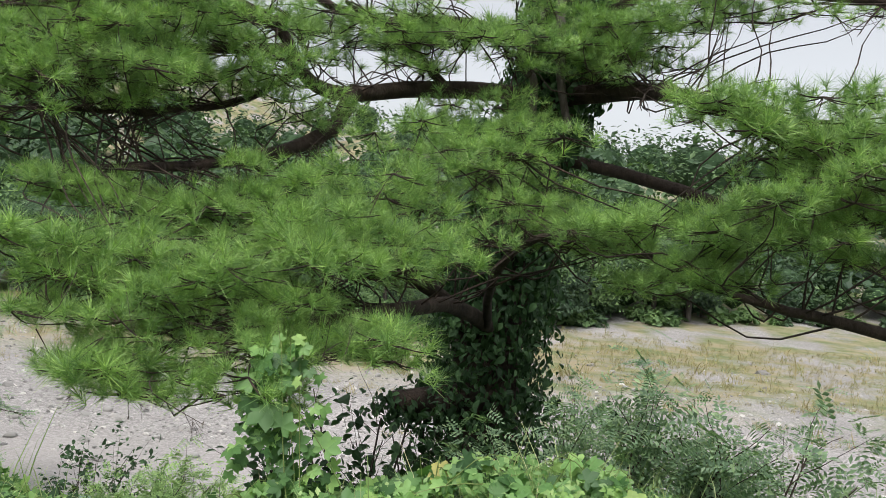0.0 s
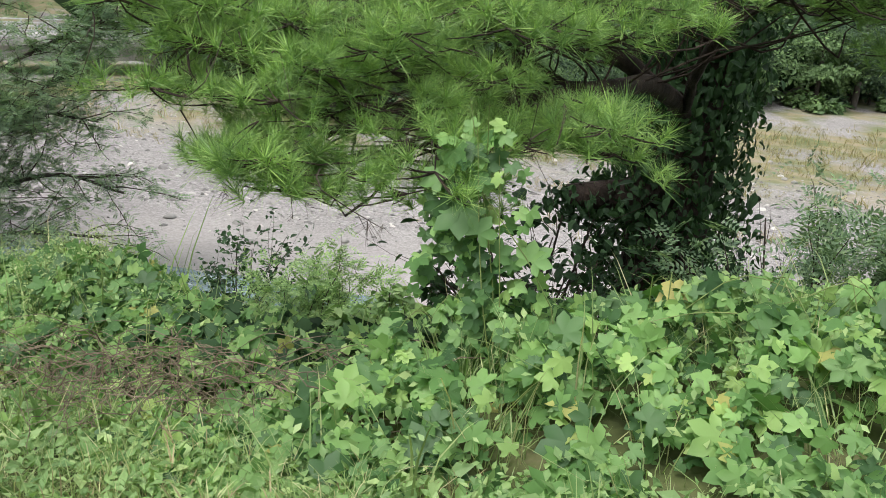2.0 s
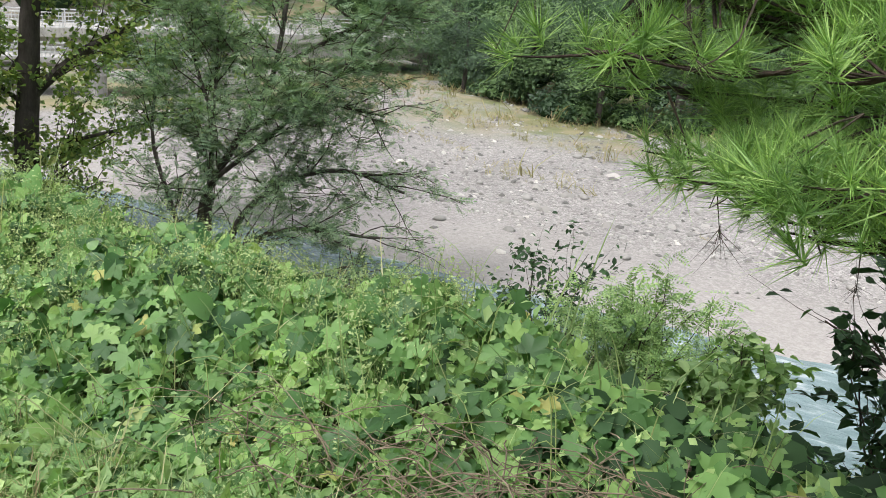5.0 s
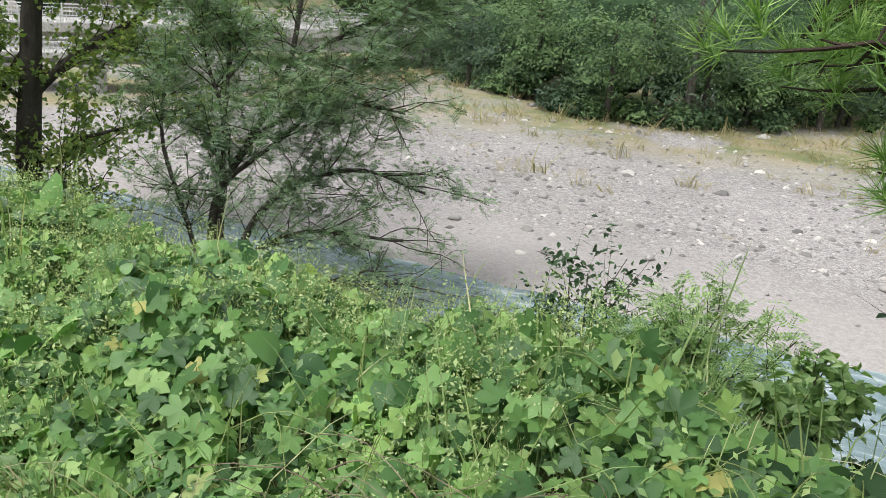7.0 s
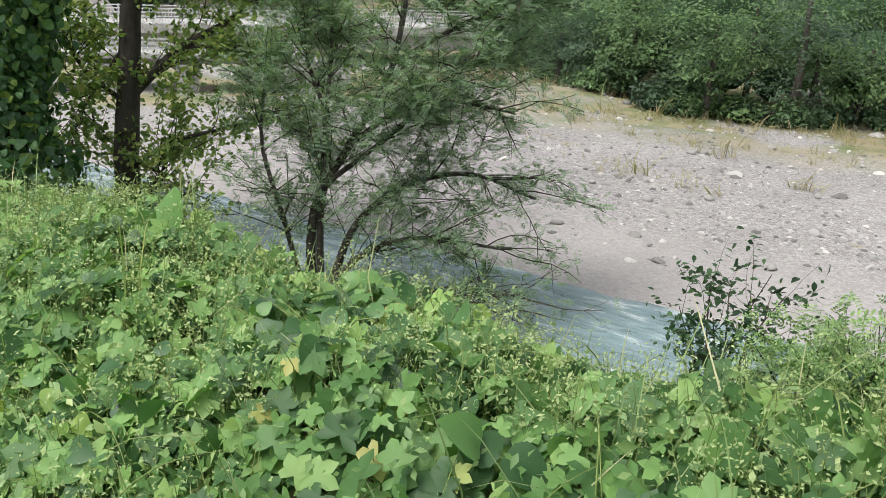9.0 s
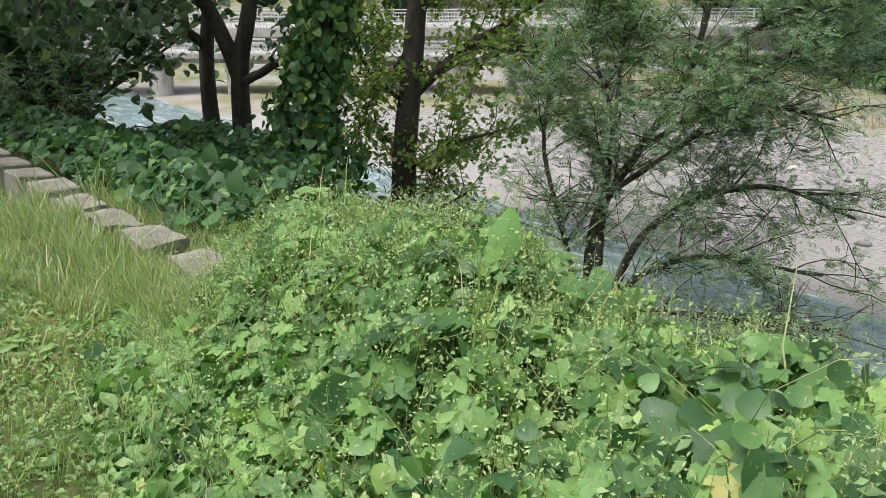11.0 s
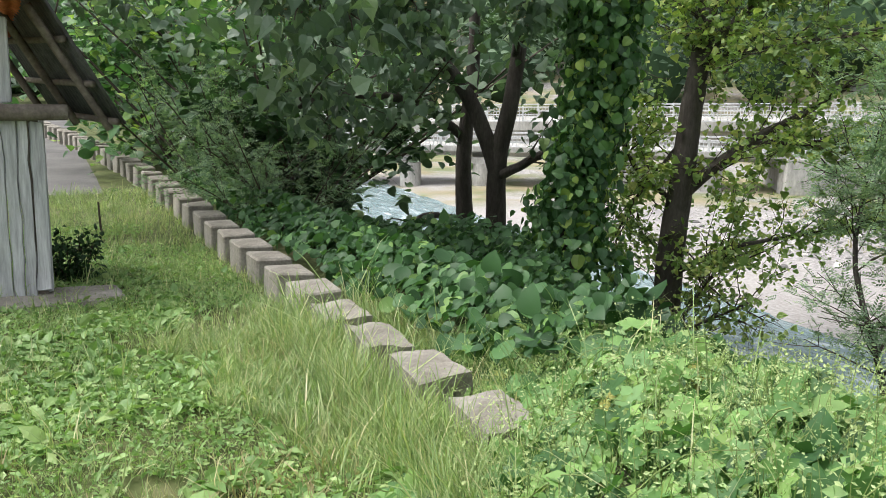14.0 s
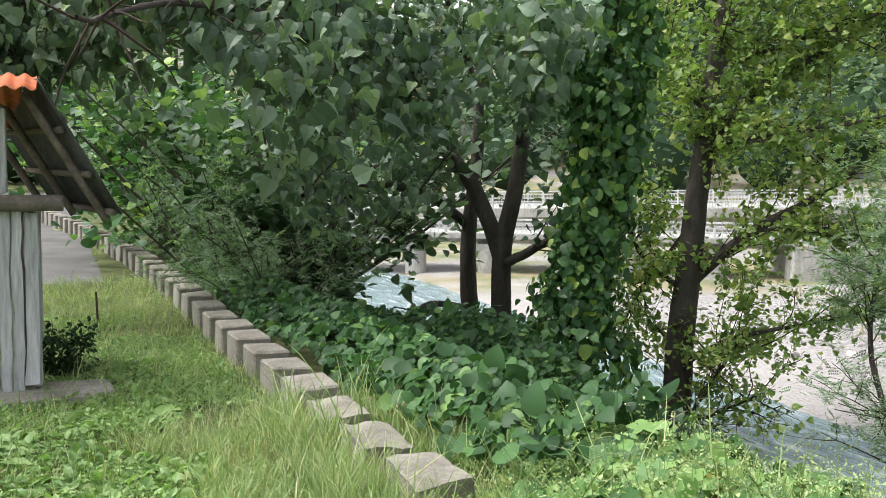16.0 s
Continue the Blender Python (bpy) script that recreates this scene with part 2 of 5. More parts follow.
def tube(points, radii, sides=8):
    """A tapered tube through points."""
    P, R = np.asarray(points, float), np.asarray(radii, float)
    d = np.gradient(P, axis=0)
    d /= np.linalg.norm(d, axis=1, keepdims=True) + 1e-9
    ref = np.array([0.0, 0.0, 1.0]) if abs(d[0][2]) < 0.9 else np.array([1.0, 0.0, 0.0])
    u = np.cross(d, ref)
    u /= np.linalg.norm(u, axis=1, keepdims=True) + 1e-9
    w = np.cross(d, u)
    a = np.linspace(0, 2 * np.pi, sides, endpoint=False)
    V = P[:, None] + R[:, None, None] * (np.cos(a)[None, :, None] * u[:, None] + np.sin(a)[None, :, None] * w[:, None])
    V = V.reshape(-1, 3)
    F = []
    for i in range(len(P) - 1):
        for j in range(sides):
            k = (j + 1) % sides
            q = [i * sides + j, i * sides + k, (i + 1) * sides + k, (i + 1) * sides + j]
            F += [(q[0], q[1], q[2]), (q[0], q[2], q[3])]
    return V, np.array(F)


def smooth_line(points, count, rng=None, wobble=0.0):
    """A rounded line through a few control points."""
    P = np.asarray(points, float)
    t = np.linspace(0, len(P) - 1, count)
    i = np.clip(t.astype(int), 0, len(P) - 2)
    f = (t - i)[:, None]
    p0, p1, p2, p3 = P[np.maximum(i - 1, 0)], P[i], P[i + 1], P[np.minimum(i + 2, len(P) - 1)]
    out = 0.5 * (2 * p1 + (p2 - p0) * f + (2 * p0 - 5 * p1 + 4 * p2 - p3) * f**2 + (3 * p1 - p0 - 3 * p2 + p3) * f**3)
    if rng is not None and wobble:
        out[1:-1] += np.cumsum(rng.normal(0, wobble, (count - 2, 3)), axis=0) * 0.5
    return out


def twigs(rng, line, count, length, radius, spread, rise=0.2, start=0.2, steps=5):
    """Side branches of a line: their lines, thick end first."""
    out = []
    n = len(line)
    for _ in range(count):
        i = int(rng.uniform(start, 1.0) * (n - 1))
        d = line[min(i + 1, n - 1)] - line[max(i - 1, 0)]
        d = d / (np.linalg.norm(d) + 1e-9) + rng.normal(0, spread, 3)
        d[2] += rise
        d /= np.linalg.norm(d)
        size = length * rng.uniform(0.5, 1.2)
        pts = [line[i]]
        for _ in range(steps):
            d = d + rng.normal(0, 0.16, 3)
            d /= np.linalg.norm(d)
            pts.append(pts[-1] + d * size / steps)
        out.append((np.array(pts), radius * rng.uniform(0.7, 1.2)))
    return out


def outline_leaf(outline, fold=0.25, droop=0.15):
    """A leaf blade from its half outline (across, along), stalk at the origin, tip along +x, folded a little along the midrib."""
    V, F = [(0, 0, 0)], []
    for c, a in outline:
        z = -droop * a * a
        V += [(a, 0, z), (a, c, z + fold * c), (a, -c, z + fold * c)]
    for i in range(len(outline)):
        b = 1 + 3 * i
        if i == 0:
            F += [(0, b, b + 1), (0, b + 2, b)]
        else:
            p = b - 3
            F += [(p, b, b + 1), (p, b + 1, p + 1), (p, p + 2, b + 2), (p, b + 2, b)]
    return np.array(V, float), np.array(F)


def lobed_leaf(lobes=5, deep=0.45, wide=0.6):
    """A palmate leaf of several pointed lobes with shoulders round the stalk."""
    V, F = [(0, 0, 0.03)], []
    span = radians(275)
    step = span / lobes
    for i in range(lobes):
        a = -span / 2 + step * (i + 0.5)
        size = 0.6 + 0.4 * math.cos(a * 0.7)
        if i == 0:
            V.append((0.3 * math.cos(-span / 2), 0.3 * math.sin(-span / 2), 0.04))
        for da, r, z in ((-0.5 * wide, 0.74, 0.02), (0.0, 1.0, -0.1), (0.5 * wide, 0.74, 0.02), (1.0, deep, 0.03)):
            b = a + da * step * (0.5 if abs(da) == 1.0 else 1.0)
            q = r * size if r != deep or i < lobes - 1 else 0.3
            V.append((q * math.cos(b), q * math.sin(b), z))
    for i in range(1, len(V) - 1):
        F.append((0, i, i + 1))
    return np.array(V, float), np.array(F)


def pinnate_leaf(pairs=6):
    """A feather-like leaf: pairs of small oval leaflets on a drooping stalk."""
    pieces = []
    small = np.array([(0, 0, 0), (0.5, 0.22, 0.04), (1, 0, -0.05), (0.5, -0.22, 0.04)], float)
    f = np.array([(0, 1, 2), (0, 2, 3)])
    for i in range(pairs):
        x = 0.15 + 0.8 * i / pairs
        for side in (1, -1):
            a = side * radians(68)
            r = np.array([[math.cos(a), -math.sin(a), 0], [math.sin(a), math.cos(a), 0], [0, 0, 1]])
            pieces.append((small @ r.T * 0.27 + (x, 0, -0.25 * x * x), f))
    pieces.append((small * 0.27 + (0.92, 0, -0.22), f))
    return join(pieces)


def needle_tuft(count=54, length=1.0, width=0.0135, open_angle=1.65, seed=3):
    """A brush of pine needles round a shoot that points along z."""
    rng = np.random.default_rng(seed)
    V, F = [], []
    for i in range(count):
        a, t = rng.uniform(0, 2 * np.pi), rng.uniform(0.1, open_angle)
        d = np.array([math.sin(t) * math.cos(a), math.sin(t) * math.sin(a), math.cos(t)])
        side = np.cross(d, rng.normal(0, 1, 3))
        side /= np.linalg.norm(side)
        base = np.array([0, 0, rng.uniform(-0.35, 0.1)])
        tip = base + d * length * rng.uniform(0.75, 1.05) + np.array([0, 0, -0.05])
        V += [base - side * width, base + side * width, tip]
        F.append((3 * i, 3 * i + 1, 3 * i + 2))
    return np.array(V), np.array(F)


def grass_tuft(blades=7, seed=1, lean=0.5, blade=0.022):
    rng = np.random.default_rng(seed)
    pieces = []
    for _ in range(blades):
        a, h, s = rng.uniform(0, 2 * np.pi), rng.uniform(0.5, 1.0), rng.uniform(0.2, lean + 0.3)
        d = np.array([math.cos(a), math.sin(a)])
        w = np.array([-d[1], d[0]]) * blade
        o = rng.normal(0, 0.12, 2)
        V = []
        for t, k in ((0, 1.0), (0.5, 0.85), (0.85, 0.5)):
            c = o + d * s * t * t
            z = h * t * (1 - 0.25 * s * t)
            V += [(*(c - w * k), z), (*(c + w * k), z)]
        V.append((*(o + d * s), h * (1 - 0.3 * s)))
        pieces.append((np.array(V), np.array([(0, 1, 3), (0, 3, 2), (2, 3, 5), (2, 5, 4), (4, 5, 6)])))
    return join(pieces)


T_HOP = lobed_leaf(5, 0.58, 0.74)
T_HOP_WIDE = lobed_leaf(5, 0.64, 0.82)
T_KUDZU = outline_leaf([(0.27, 0.03), (0.45, 0.2), (0.47, 0.42), (0.34, 0.72), (0.02, 1.0)], 0.2, 0.3)
T_POINTED = outline_leaf([(0.26, 0.02), (0.42, 0.2), (0.36, 0.45), (0.14, 0.75), (0.01, 1.0)], 0.28, 0.45)
T_OVAL = outline_leaf([(0.24, 0.3), (0.26, 0.6), (0.01, 1.0)], 0.2, 0.3)
T_HEART = outline_leaf([(0.4, 0.05), (0.5, 0.35), (0.02, 1.0)], 0.15, 0.35)
T_SMALL = (np.array([(0, 0, 0), (0.5, 0.26, 0.05), (1, 0, -0.08), (0.5, -0.26, 0.05)], float), np.array([(0, 1, 2), (0, 2, 3)]))
T_PINNATE = pinnate_leaf(5)
T_WEED = outline_leaf([(0.27, 0.45), (0.01, 1.0)], 0.2, 0.3)
T_BRUSH = needle_tuft()
T_GRASS = grass_tuft()


# ---- the lie of the land ----
PATH_Z = ([-60, -30, -15, -12, -9, -6, -4, -2, 0, 4, 20], [-1.5, -1.36, -1.3, -1.13, -0.98, -0.85, -0.7, -0.45, 0.0, 0.15, 0.3])


def bumps(x, y, scale, seed=0.0):
    """A soft repeatable unevenness from a few sine waves."""
    s = scale
    return (np.sin(x * s + 1.3 + seed) * np.cos(y * s * 1.3 + 0.4 + seed) + 0.6 * np.sin(x * s * 2.3 + y * s * 1.7 + seed * 2) + 0.35 * np.cos(x * s * 4.1 - y * s * 3.7 + seed)) / 1.95


def height(x, y):
    x, y = np.asarray(x, float), np.asarray(y, float)
    top = np.interp(x, *PATH_Z) + 0.03 * bumps(x, y, 1.1)
    crest = np.interp(x, [-30, -12, -8, -4, -2, 2, 20], [6.0, 6.2, 6.2, 5.6, 5.1, 5.0, 5.0])
    k = np.clip((y - crest) / (13.4 - crest), 0, 1)
    k = k**0.85 * (1 - 0.15 * k) / 0.85
    bank = top * (1 - k) + -4.1 * k
    bar = np.interp(y, [13.4, 14.6, 16.2, 18.0, 32.0, 60.0, 120.0], [-4.1, -4.15, -3.68, -3.55, -3.3, -3.0, -2.0]) + 0.07 * bumps(x, y, 0.35) * np.clip((y - 16) / 3, 0, 1)
    z = np.where(y < 13.4, bank, bar)
    z = z + 0.6 * np.exp(-(((x + 22) / 4.6) ** 2 + ((y - 37.5) / 3.0) ** 2))
    # the far side rises into wooded hills, and so does the land behind the path
    far = np.clip((y - 48) / 160, 0, 1)
    west = np.clip((-x - 45) / 80, 0, 1) * np.clip((y - 25) / 60, 0, 1)
    west = np.maximum(west, np.clip((-x - 105) / 60, 0, 1))
    z = z + 24 * west * west * (3 - 2 * west)
    z = z + far**1.5 * 30 * (1 + 0.3 * bumps(x, y, 0.03))
    back = np.clip((-y - 12) / 120, 0, 1)
    return z + back * 25


def sheet(name, xs, ys, fn, mat, label, category, lift=0.0):
    X, Y = np.meshgrid(xs, ys)
    Z = fn(X, Y) + lift
    V = np.stack([X, Y, Z], -1).reshape(-1, 3)
    w = len(xs)
    i = np.arange(len(ys) - 1)[:, None] * w + np.arange(w - 1)[None]
    F = np.stack([i, i + 1, i + w + 1, i + w], -1).reshape(-1, 4)
    return tagged(mesh(name, V, F, mat, None, True), label, category, "", "structure")


# the ground: soil and leaf litter on the bank, pale gravel beyond the water, dry scrub further off
M_GROUND, n, l, b = material("ground_cover", 0.95, 0.2)
tc = n.new("ShaderNodeTexCoord")
sep = n.new("ShaderNodeSeparateXYZ")
l.new(tc.outputs["Object"], sep.inputs[0])
wav = noise_node(n, l, 0.35, 4.0)
add = n.new("ShaderNodeMath")
add.operation = "MULTIPLY_ADD"
l.new(wav, add.inputs[0])
add.inputs[1].default_value = 3.0
l.new(sep.outputs["Y"], add.inputs[2])
soil_col = ramp(n, l, noise_node(n, l, 2.0, 6.0, 0.7), [(0.3, (0.045, 0.055, 0.02)), (0.55, (0.1, 0.12, 0.045)), (0.75, (0.2, 0.17, 0.1))])
stones = n.new("ShaderNodeTexVoronoi")
stones.inputs["Scale"].default_value = 13.0
l.new(tc.outputs["Object"], stones.inputs["Vector"])
stones2 = n.new("ShaderNodeTexVoronoi")
stones2.inputs["Scale"].default_value = 34.0
l.new(tc.outputs["Object"], stones2.inputs["Vector"])
st = mix(n, l, stones.outputs["Color"], stones2.outputs["Color"], 0.6)
bw = n.new("ShaderNodeRGBToBW")
l.new(st, bw.inputs[0])
grav_col = ramp(n, l, bw.outputs[0], [(0.25, (0.2, 0.193, 0.19)), (0.5, (0.3, 0.292, 0.288)), (0.75, (0.44, 0.428, 0.42))])
grav_col = mix(n, l, grav_col, ramp(n, l, noise_node(n, l, 0.16, 5.0), [(0.3, (0.8, 0.79, 0.78)), (0.6, (1.05, 1.03, 1.02))]), 1.0, "MULTIPLY")
damp = n.new("ShaderNodeMapRange")
damp.inputs["From Min"].default_value, damp.inputs["From Max"].default_value = 19.5, 22.5
l.new(add.outputs[0], damp.inputs["Value"])
sand = ramp(n, l, noise_node(n, l, 9.0, 8.0, 0.75), [(0.35, (0.335, 0.315, 0.302)), (0.65, (0.42, 0.398, 0.384))])
grav_col = mix(n, l, mix(n, l, sand, grav_col, 0.3), grav_col, damp.outputs[0])
scrub = ramp(n, l, noise_node(n, l, 0.5, 5.0), [(0.4, (0.29, 0.25, 0.16)), (0.6, (0.15, 0.18, 0.08))])
zone = n.new("ShaderNodeMapRange")
zone.inputs["From Min"].default_value, zone.inputs["From Max"].default_value = 15.3, 16.0
l.new(add.outputs[0], zone.inputs["Value"])
zone2 = n.new("ShaderNodeMapRange")
zone2.inputs["From Min"].default_value, zone2.inputs["From Max"].default_value = 31.0, 36.0
west = n.new("ShaderNodeMapRange")
west.inputs["From Min"].default_value, west.inputs["From Max"].default_value, west.inputs["To Max"].default_value = -25.0, -35.0, 22.0
l.new(sep.outputs["X"], west.inputs["Value"])
reach = n.new("ShaderNodeMath")
l.new(add.outputs[0], reach.inputs[0])
l.new(west.outputs[0], reach.inputs[1])
l.new(reach.outputs[0], zone2.inputs["Value"])
patchy = ramp(n, l, noise_node(n, l, 0.22, 4.0), [(0.4, (0, 0, 0)), (0.54, (1, 1, 1))])
m1 = mix(n, l, soil_col, grav_col, zone.outputs[0])
sc2 = mix(n, l, grav_col, scrub, patchy)
m2 = mix(n, l, m1, sc2, zone2.outputs[0])
l.new(m2, b.inputs["Base Color"])
bump(n, l, b, stones.outputs["Distance"], 0.35, 0.025)

xs = np.concatenate([np.linspace(-400, -45, 30), np.linspace(-44, 30, 260), np.linspace(34, 400, 30)])
ys = np.concatenate([np.linspace(-300, -4, 24), np.linspace(-3.5, 20, 140), np.linspace(20.5, 70, 90), np.linspace(74, 600, 50)])
ground = sheet("ground", xs, ys, height, M_GROUND, "sloping earth bank, pale gravel bar and wooded far side", "ground")

wx, wy = np.linspace(-120, 60, 300), np.linspace(12.0, 17.2, 50)
water = sheet("water", wx, wy, lambda x, y: -3.72 + 0.02 * bumps(x, y, 2.4) + 0.012 * bumps(x, y, 6.1, 2.0), M_WATER, "shallow pale blue-green river running past the gravel bar", "river")

rx, ry = np.linspace(-60, -20.4, 60), np.linspace(-1.5, 4.4, 14)
road = sheet("road", rx, ry, height, M_ASPHALT, "worn grey asphalt lane beside the concrete blocks", "road", 0.015)

# ---- the row of concrete blocks ----
def block_front(x):
    return 5.2 - 0.0045 * max(0.0, -14.0 - x) ** 2


def block_top(x):
    return float(np.interp(x, [-40, -15.5, -11.8, -9.6, -8.0], [-0.98, -1.03, -0.9, -0.77, -0.72]))


def parapet_block(x, broken=False):
    y, z = block_front(x), block_top(x) - (0.03 if broken else 0.0)
    bm = bmesh.new()
    low = float(height(x, y + 0.2)) - 0.2
    box(bm, *((-0.22, 0.22) if broken else (-0.19, 0.19)), 0.0, (0.27 if broken else 0.32), low - z, 0, 0.0, 0.016)
    if broken:
        bmesh.ops.subdivide_edges(bm, edges=bm.edges[:], cuts=3, use_grid_fill=True)
        for v in bm.verts:
            v.co += noise.noise_vector(v.co * 5 + Vector((x, 0, 0))) * 0.012
            if v.co.z > -0.05:
                v.co.z -= 0.035 * abs(noise.noise(v.co * 9 + Vector((x, 3, 0))))
    else:
        bmesh.ops.bevel(bm, geom=[e for e in bm.edges], offset=random.uniform(0.012, 0.02), segments=1, affect="EDGES")
    ob = part("parapet_block", bm, M_CONCRETE, None)
    slope = math.degrees(math.atan2(block_front(x + 0.4) - block_front(x - 0.4), 0.8))
    ob.matrix_world = pose(x, y, z, random.uniform(-1.2, 1.2), random.uniform(-1.5, 1.5), slope + random.uniform(-2, 2))
    return tagged(ob, "broken, half-buried concrete parapet block in the grass" if broken else "weathered grey concrete parapet block beside the grassy path", "parapet block", "row of parapet blocks along the bank")


for i in range(38):
    parapet_block(-8.2 - 0.73 * i, i < 5)

# ---- bridges ----
def rail_bridge(name, a, b, deck, girder, rail, label, every, piers, width=6.0, inset=0.85):
    a, b = Vector(a), Vector(b)
    run = b - a
    length, yaw = run.xy.length, math.degrees(math.atan2(run.y, run.x))
    tilt = -math.degrees(math.atan2(run.z, length))
    root = new(name)
    root.matrix_world = pose(*a, 0, tilt, yaw)
    tagged(root, label, "bridge")
    part("deck", box(bmesh.new(), 0, length, 0, width, -rail - deck, -rail, 0.03), M_BRIDGE, root)
    for y in (0.6, width - 0.9):
        part("girder", box(bmesh.new(), 0, length, y, y + 0.35, -rail - deck - girder, -rail - deck - 0.004, 0.03), M_BRIDGE, root, "stained concrete girder")
    for y in (0.1, width - 0.1):
        for h in (0.06, 0.5, 1.0):
            bm = bmesh.new()
            box(bm, 0, length, y - 0.035, y + 0.035, -rail + rail * h - 0.07, -rail + rail * h, 0.012)
            part("rail", bm, M_STEEL, root)
        for k in range(int(length / 2) + 1):
            part("post", box(bmesh.new(), k * 2.0, k * 2.0 + 0.09, y - 0.05, y + 0.05, -rail - 0.02, 0.02, 0.01), M_STEEL, root)
    bm = bmesh.new()
    for k in range(int(length / 0.16)):
        box(bm, k * 0.16, k * 0.16 + 0.03, 0.085, 0.115, -rail, -0.03)
    bars = part("baluster_row", bm, M_STEEL, root)
    bars["kind"] = "stuff"
    for k in range(piers):
        s = every * (k + 0.5)
        z0 = -rail - deck - girder
        bm = bmesh.new()
        cap = bmesh.ops.create_cone(bm, cap_ends=True, segments=20, radius1=0.42, radius2=0.42, depth=6.0)
        bmesh.ops.translate(bm, verts=bm.verts[:], vec=(s, inset, z0 - 3.25))
        p = part("pier", bm, M_BRIDGE, root)
        part("pier_cap", box(bmesh.new(), s - 0.46, s + 0.46, 0.1, width - 0.3, z0 - 0.28, z0 - 0.004, 0.04), M_BRIDGE, p)
    return root


rail_bridge("footbridge", (-43.9, 5.5, -1.75), (-28.5, 30.0, -1.45), 0.22, 0.2, 0.42, "low old concrete bridge with pale railings over the river", 2.85, 10, 2.6, 0.42)
rail_bridge("road_bridge", (-78, -10, -2.6), (-24.0, 57.5, 0.3), 0.5, 0.85, 0.8, "long pale concrete road bridge with white balustrade", 14.0, 6)
bm = bmesh.new()
box(bm, -0.5, 3.5, -0.2, 4.0, -2.6, 0, 0.06, 0.05)
abut = part("abutment", bm, M_BRIDGE, None)
abut.matrix_world = pose(-29.4, 28.6, -2.1, 0, 0, 58)
tagged(abut, "stained concrete bridge abutment standing on the gravel", "abutment")

# ---- the shed ----
shed = thing("shed", (-13.2, 3.6, -1.2), "small weathered shed of grey boards under rusty tin", "shed")
rng = np.random.default_rng(11)
y = 0.0
for k in range(16):
    w = rng.uniform(0.09, 0.16)
    bm = bmesh.new()
    box(bm, -0.03, 0.0, -y - w, -y - 0.008, rng.uniform(0.02, 0.16), 1.42 + rng.uniform(-0.03, 0.02), 0.0, 0.012)
    bmesh.ops.subdivide_edges(bm, edges=[e for e in bm.edges if abs(e.verts[0].co.z - e.verts[1].co.z) > 0.5], cuts=8)
    for v in bm.verts:
        v.co.y += 0.022 * noise.noise(Vector((0, v.co.y * 9, v.co.z * 4)))
        v.co.x += 0.014 * noise.noise(Vector((k, v.co.y * 5, v.co.z * 3)))
    part("wall_board", bm, M_WOOD, shed)
    y += w
for k in range(9):
    w = 0.15
    part("side_board", box(bmesh.new(), -0.05 - w * k - w, -0.055 - w * k, -0.035, 0.0, rng.uniform(0.05, 0.12), 1.42, 0.006, 0.008), M_WOOD, shed)
part("corner_post", box(bmesh.new(), -0.16, -0.035, -0.14, -0.036, -0.05, 1.5, 0.02, 0.006), M_BEAM, shed, "rough-hewn corner post")
part("gable_post", box(bmesh.new(), -0.14, -0.02, -0.36, -0.2, 1.56, 2.2, 0.015, 0.008), M_WOOD, shed)


def log(a, b, r, name, mat, wob=0.01):
    line = smooth_line([a, ((a[0] + b[0]) / 2 + wob, (a[1] + b[1]) / 2, (a[2] + b[2]) / 2 - wob), b], 9)
    V, F = tube(line, np.full(9, r) * np.linspace(1.05, 0.95, 9), 12)
    c = len(V)
    V = np.concatenate([V, [a, b]])
    caps = [(c, (j + 1) % 12, j) for j in range(12)] + [(c + 1, 96 + j, 96 + (j + 1) % 12) for j in range(12)]
    return mesh(name, V, np.concatenate([F, np.array(caps)]), mat, shed, True)


log((0.05, -1.4, 1.52), (0.05, 0.18, 1.5), 0.065, "wall_plate", M_BEAM)
for q in (0.06, 0.5, 0.95):
    log((0.05 - 1.7 * q, -0.03 - 0.5 * q, 2.3), (0.05 - 1.7 * q, 0.52 - 0.5 * q, 1.36), 0.034, "rafter", M_BEAM, 0.0)
for q in (0.3, 0.66, 0.97):
    log((0.08, 0.02 + 0.53 * q, 2.36 - 0.93 * q - 0.03), (-1.68, -0.48 + 0.53 * q, 2.33 - 0.93 * q), 0.026, "purlin", M_BEAM, 0.0)


def corrugated(a, u, v, waves, depth, mat, name, label):
    """A corrugated sheet from corner a along u (across the waves) and v."""
    a, u, v = np.array(a), np.array(u), np.array(v)
    nrm = np.cross(u, v)
    nrm = nrm / np.linalg.norm(nrm)
    m = waves * 6
    V, F = [], []
    for i in range(m + 1):
        off = nrm * depth * math.sin(2 * math.pi * i / 6)
        for k in range(2):
            for th in (0, 0.004):
                V.append(a + u * i / m + v * k + off + nrm * th)
    for i in range(m):
        p, q = 4 * i, 4 * i + 4
        F += [(p, q, q + 2, p + 2), (p + 1, p + 3, q + 3, q + 1), (p, p + 1, q + 1, q), (p + 2, q + 2, q + 3, p + 3)]
    return mesh(name, V, F, mat, shed, True, label)


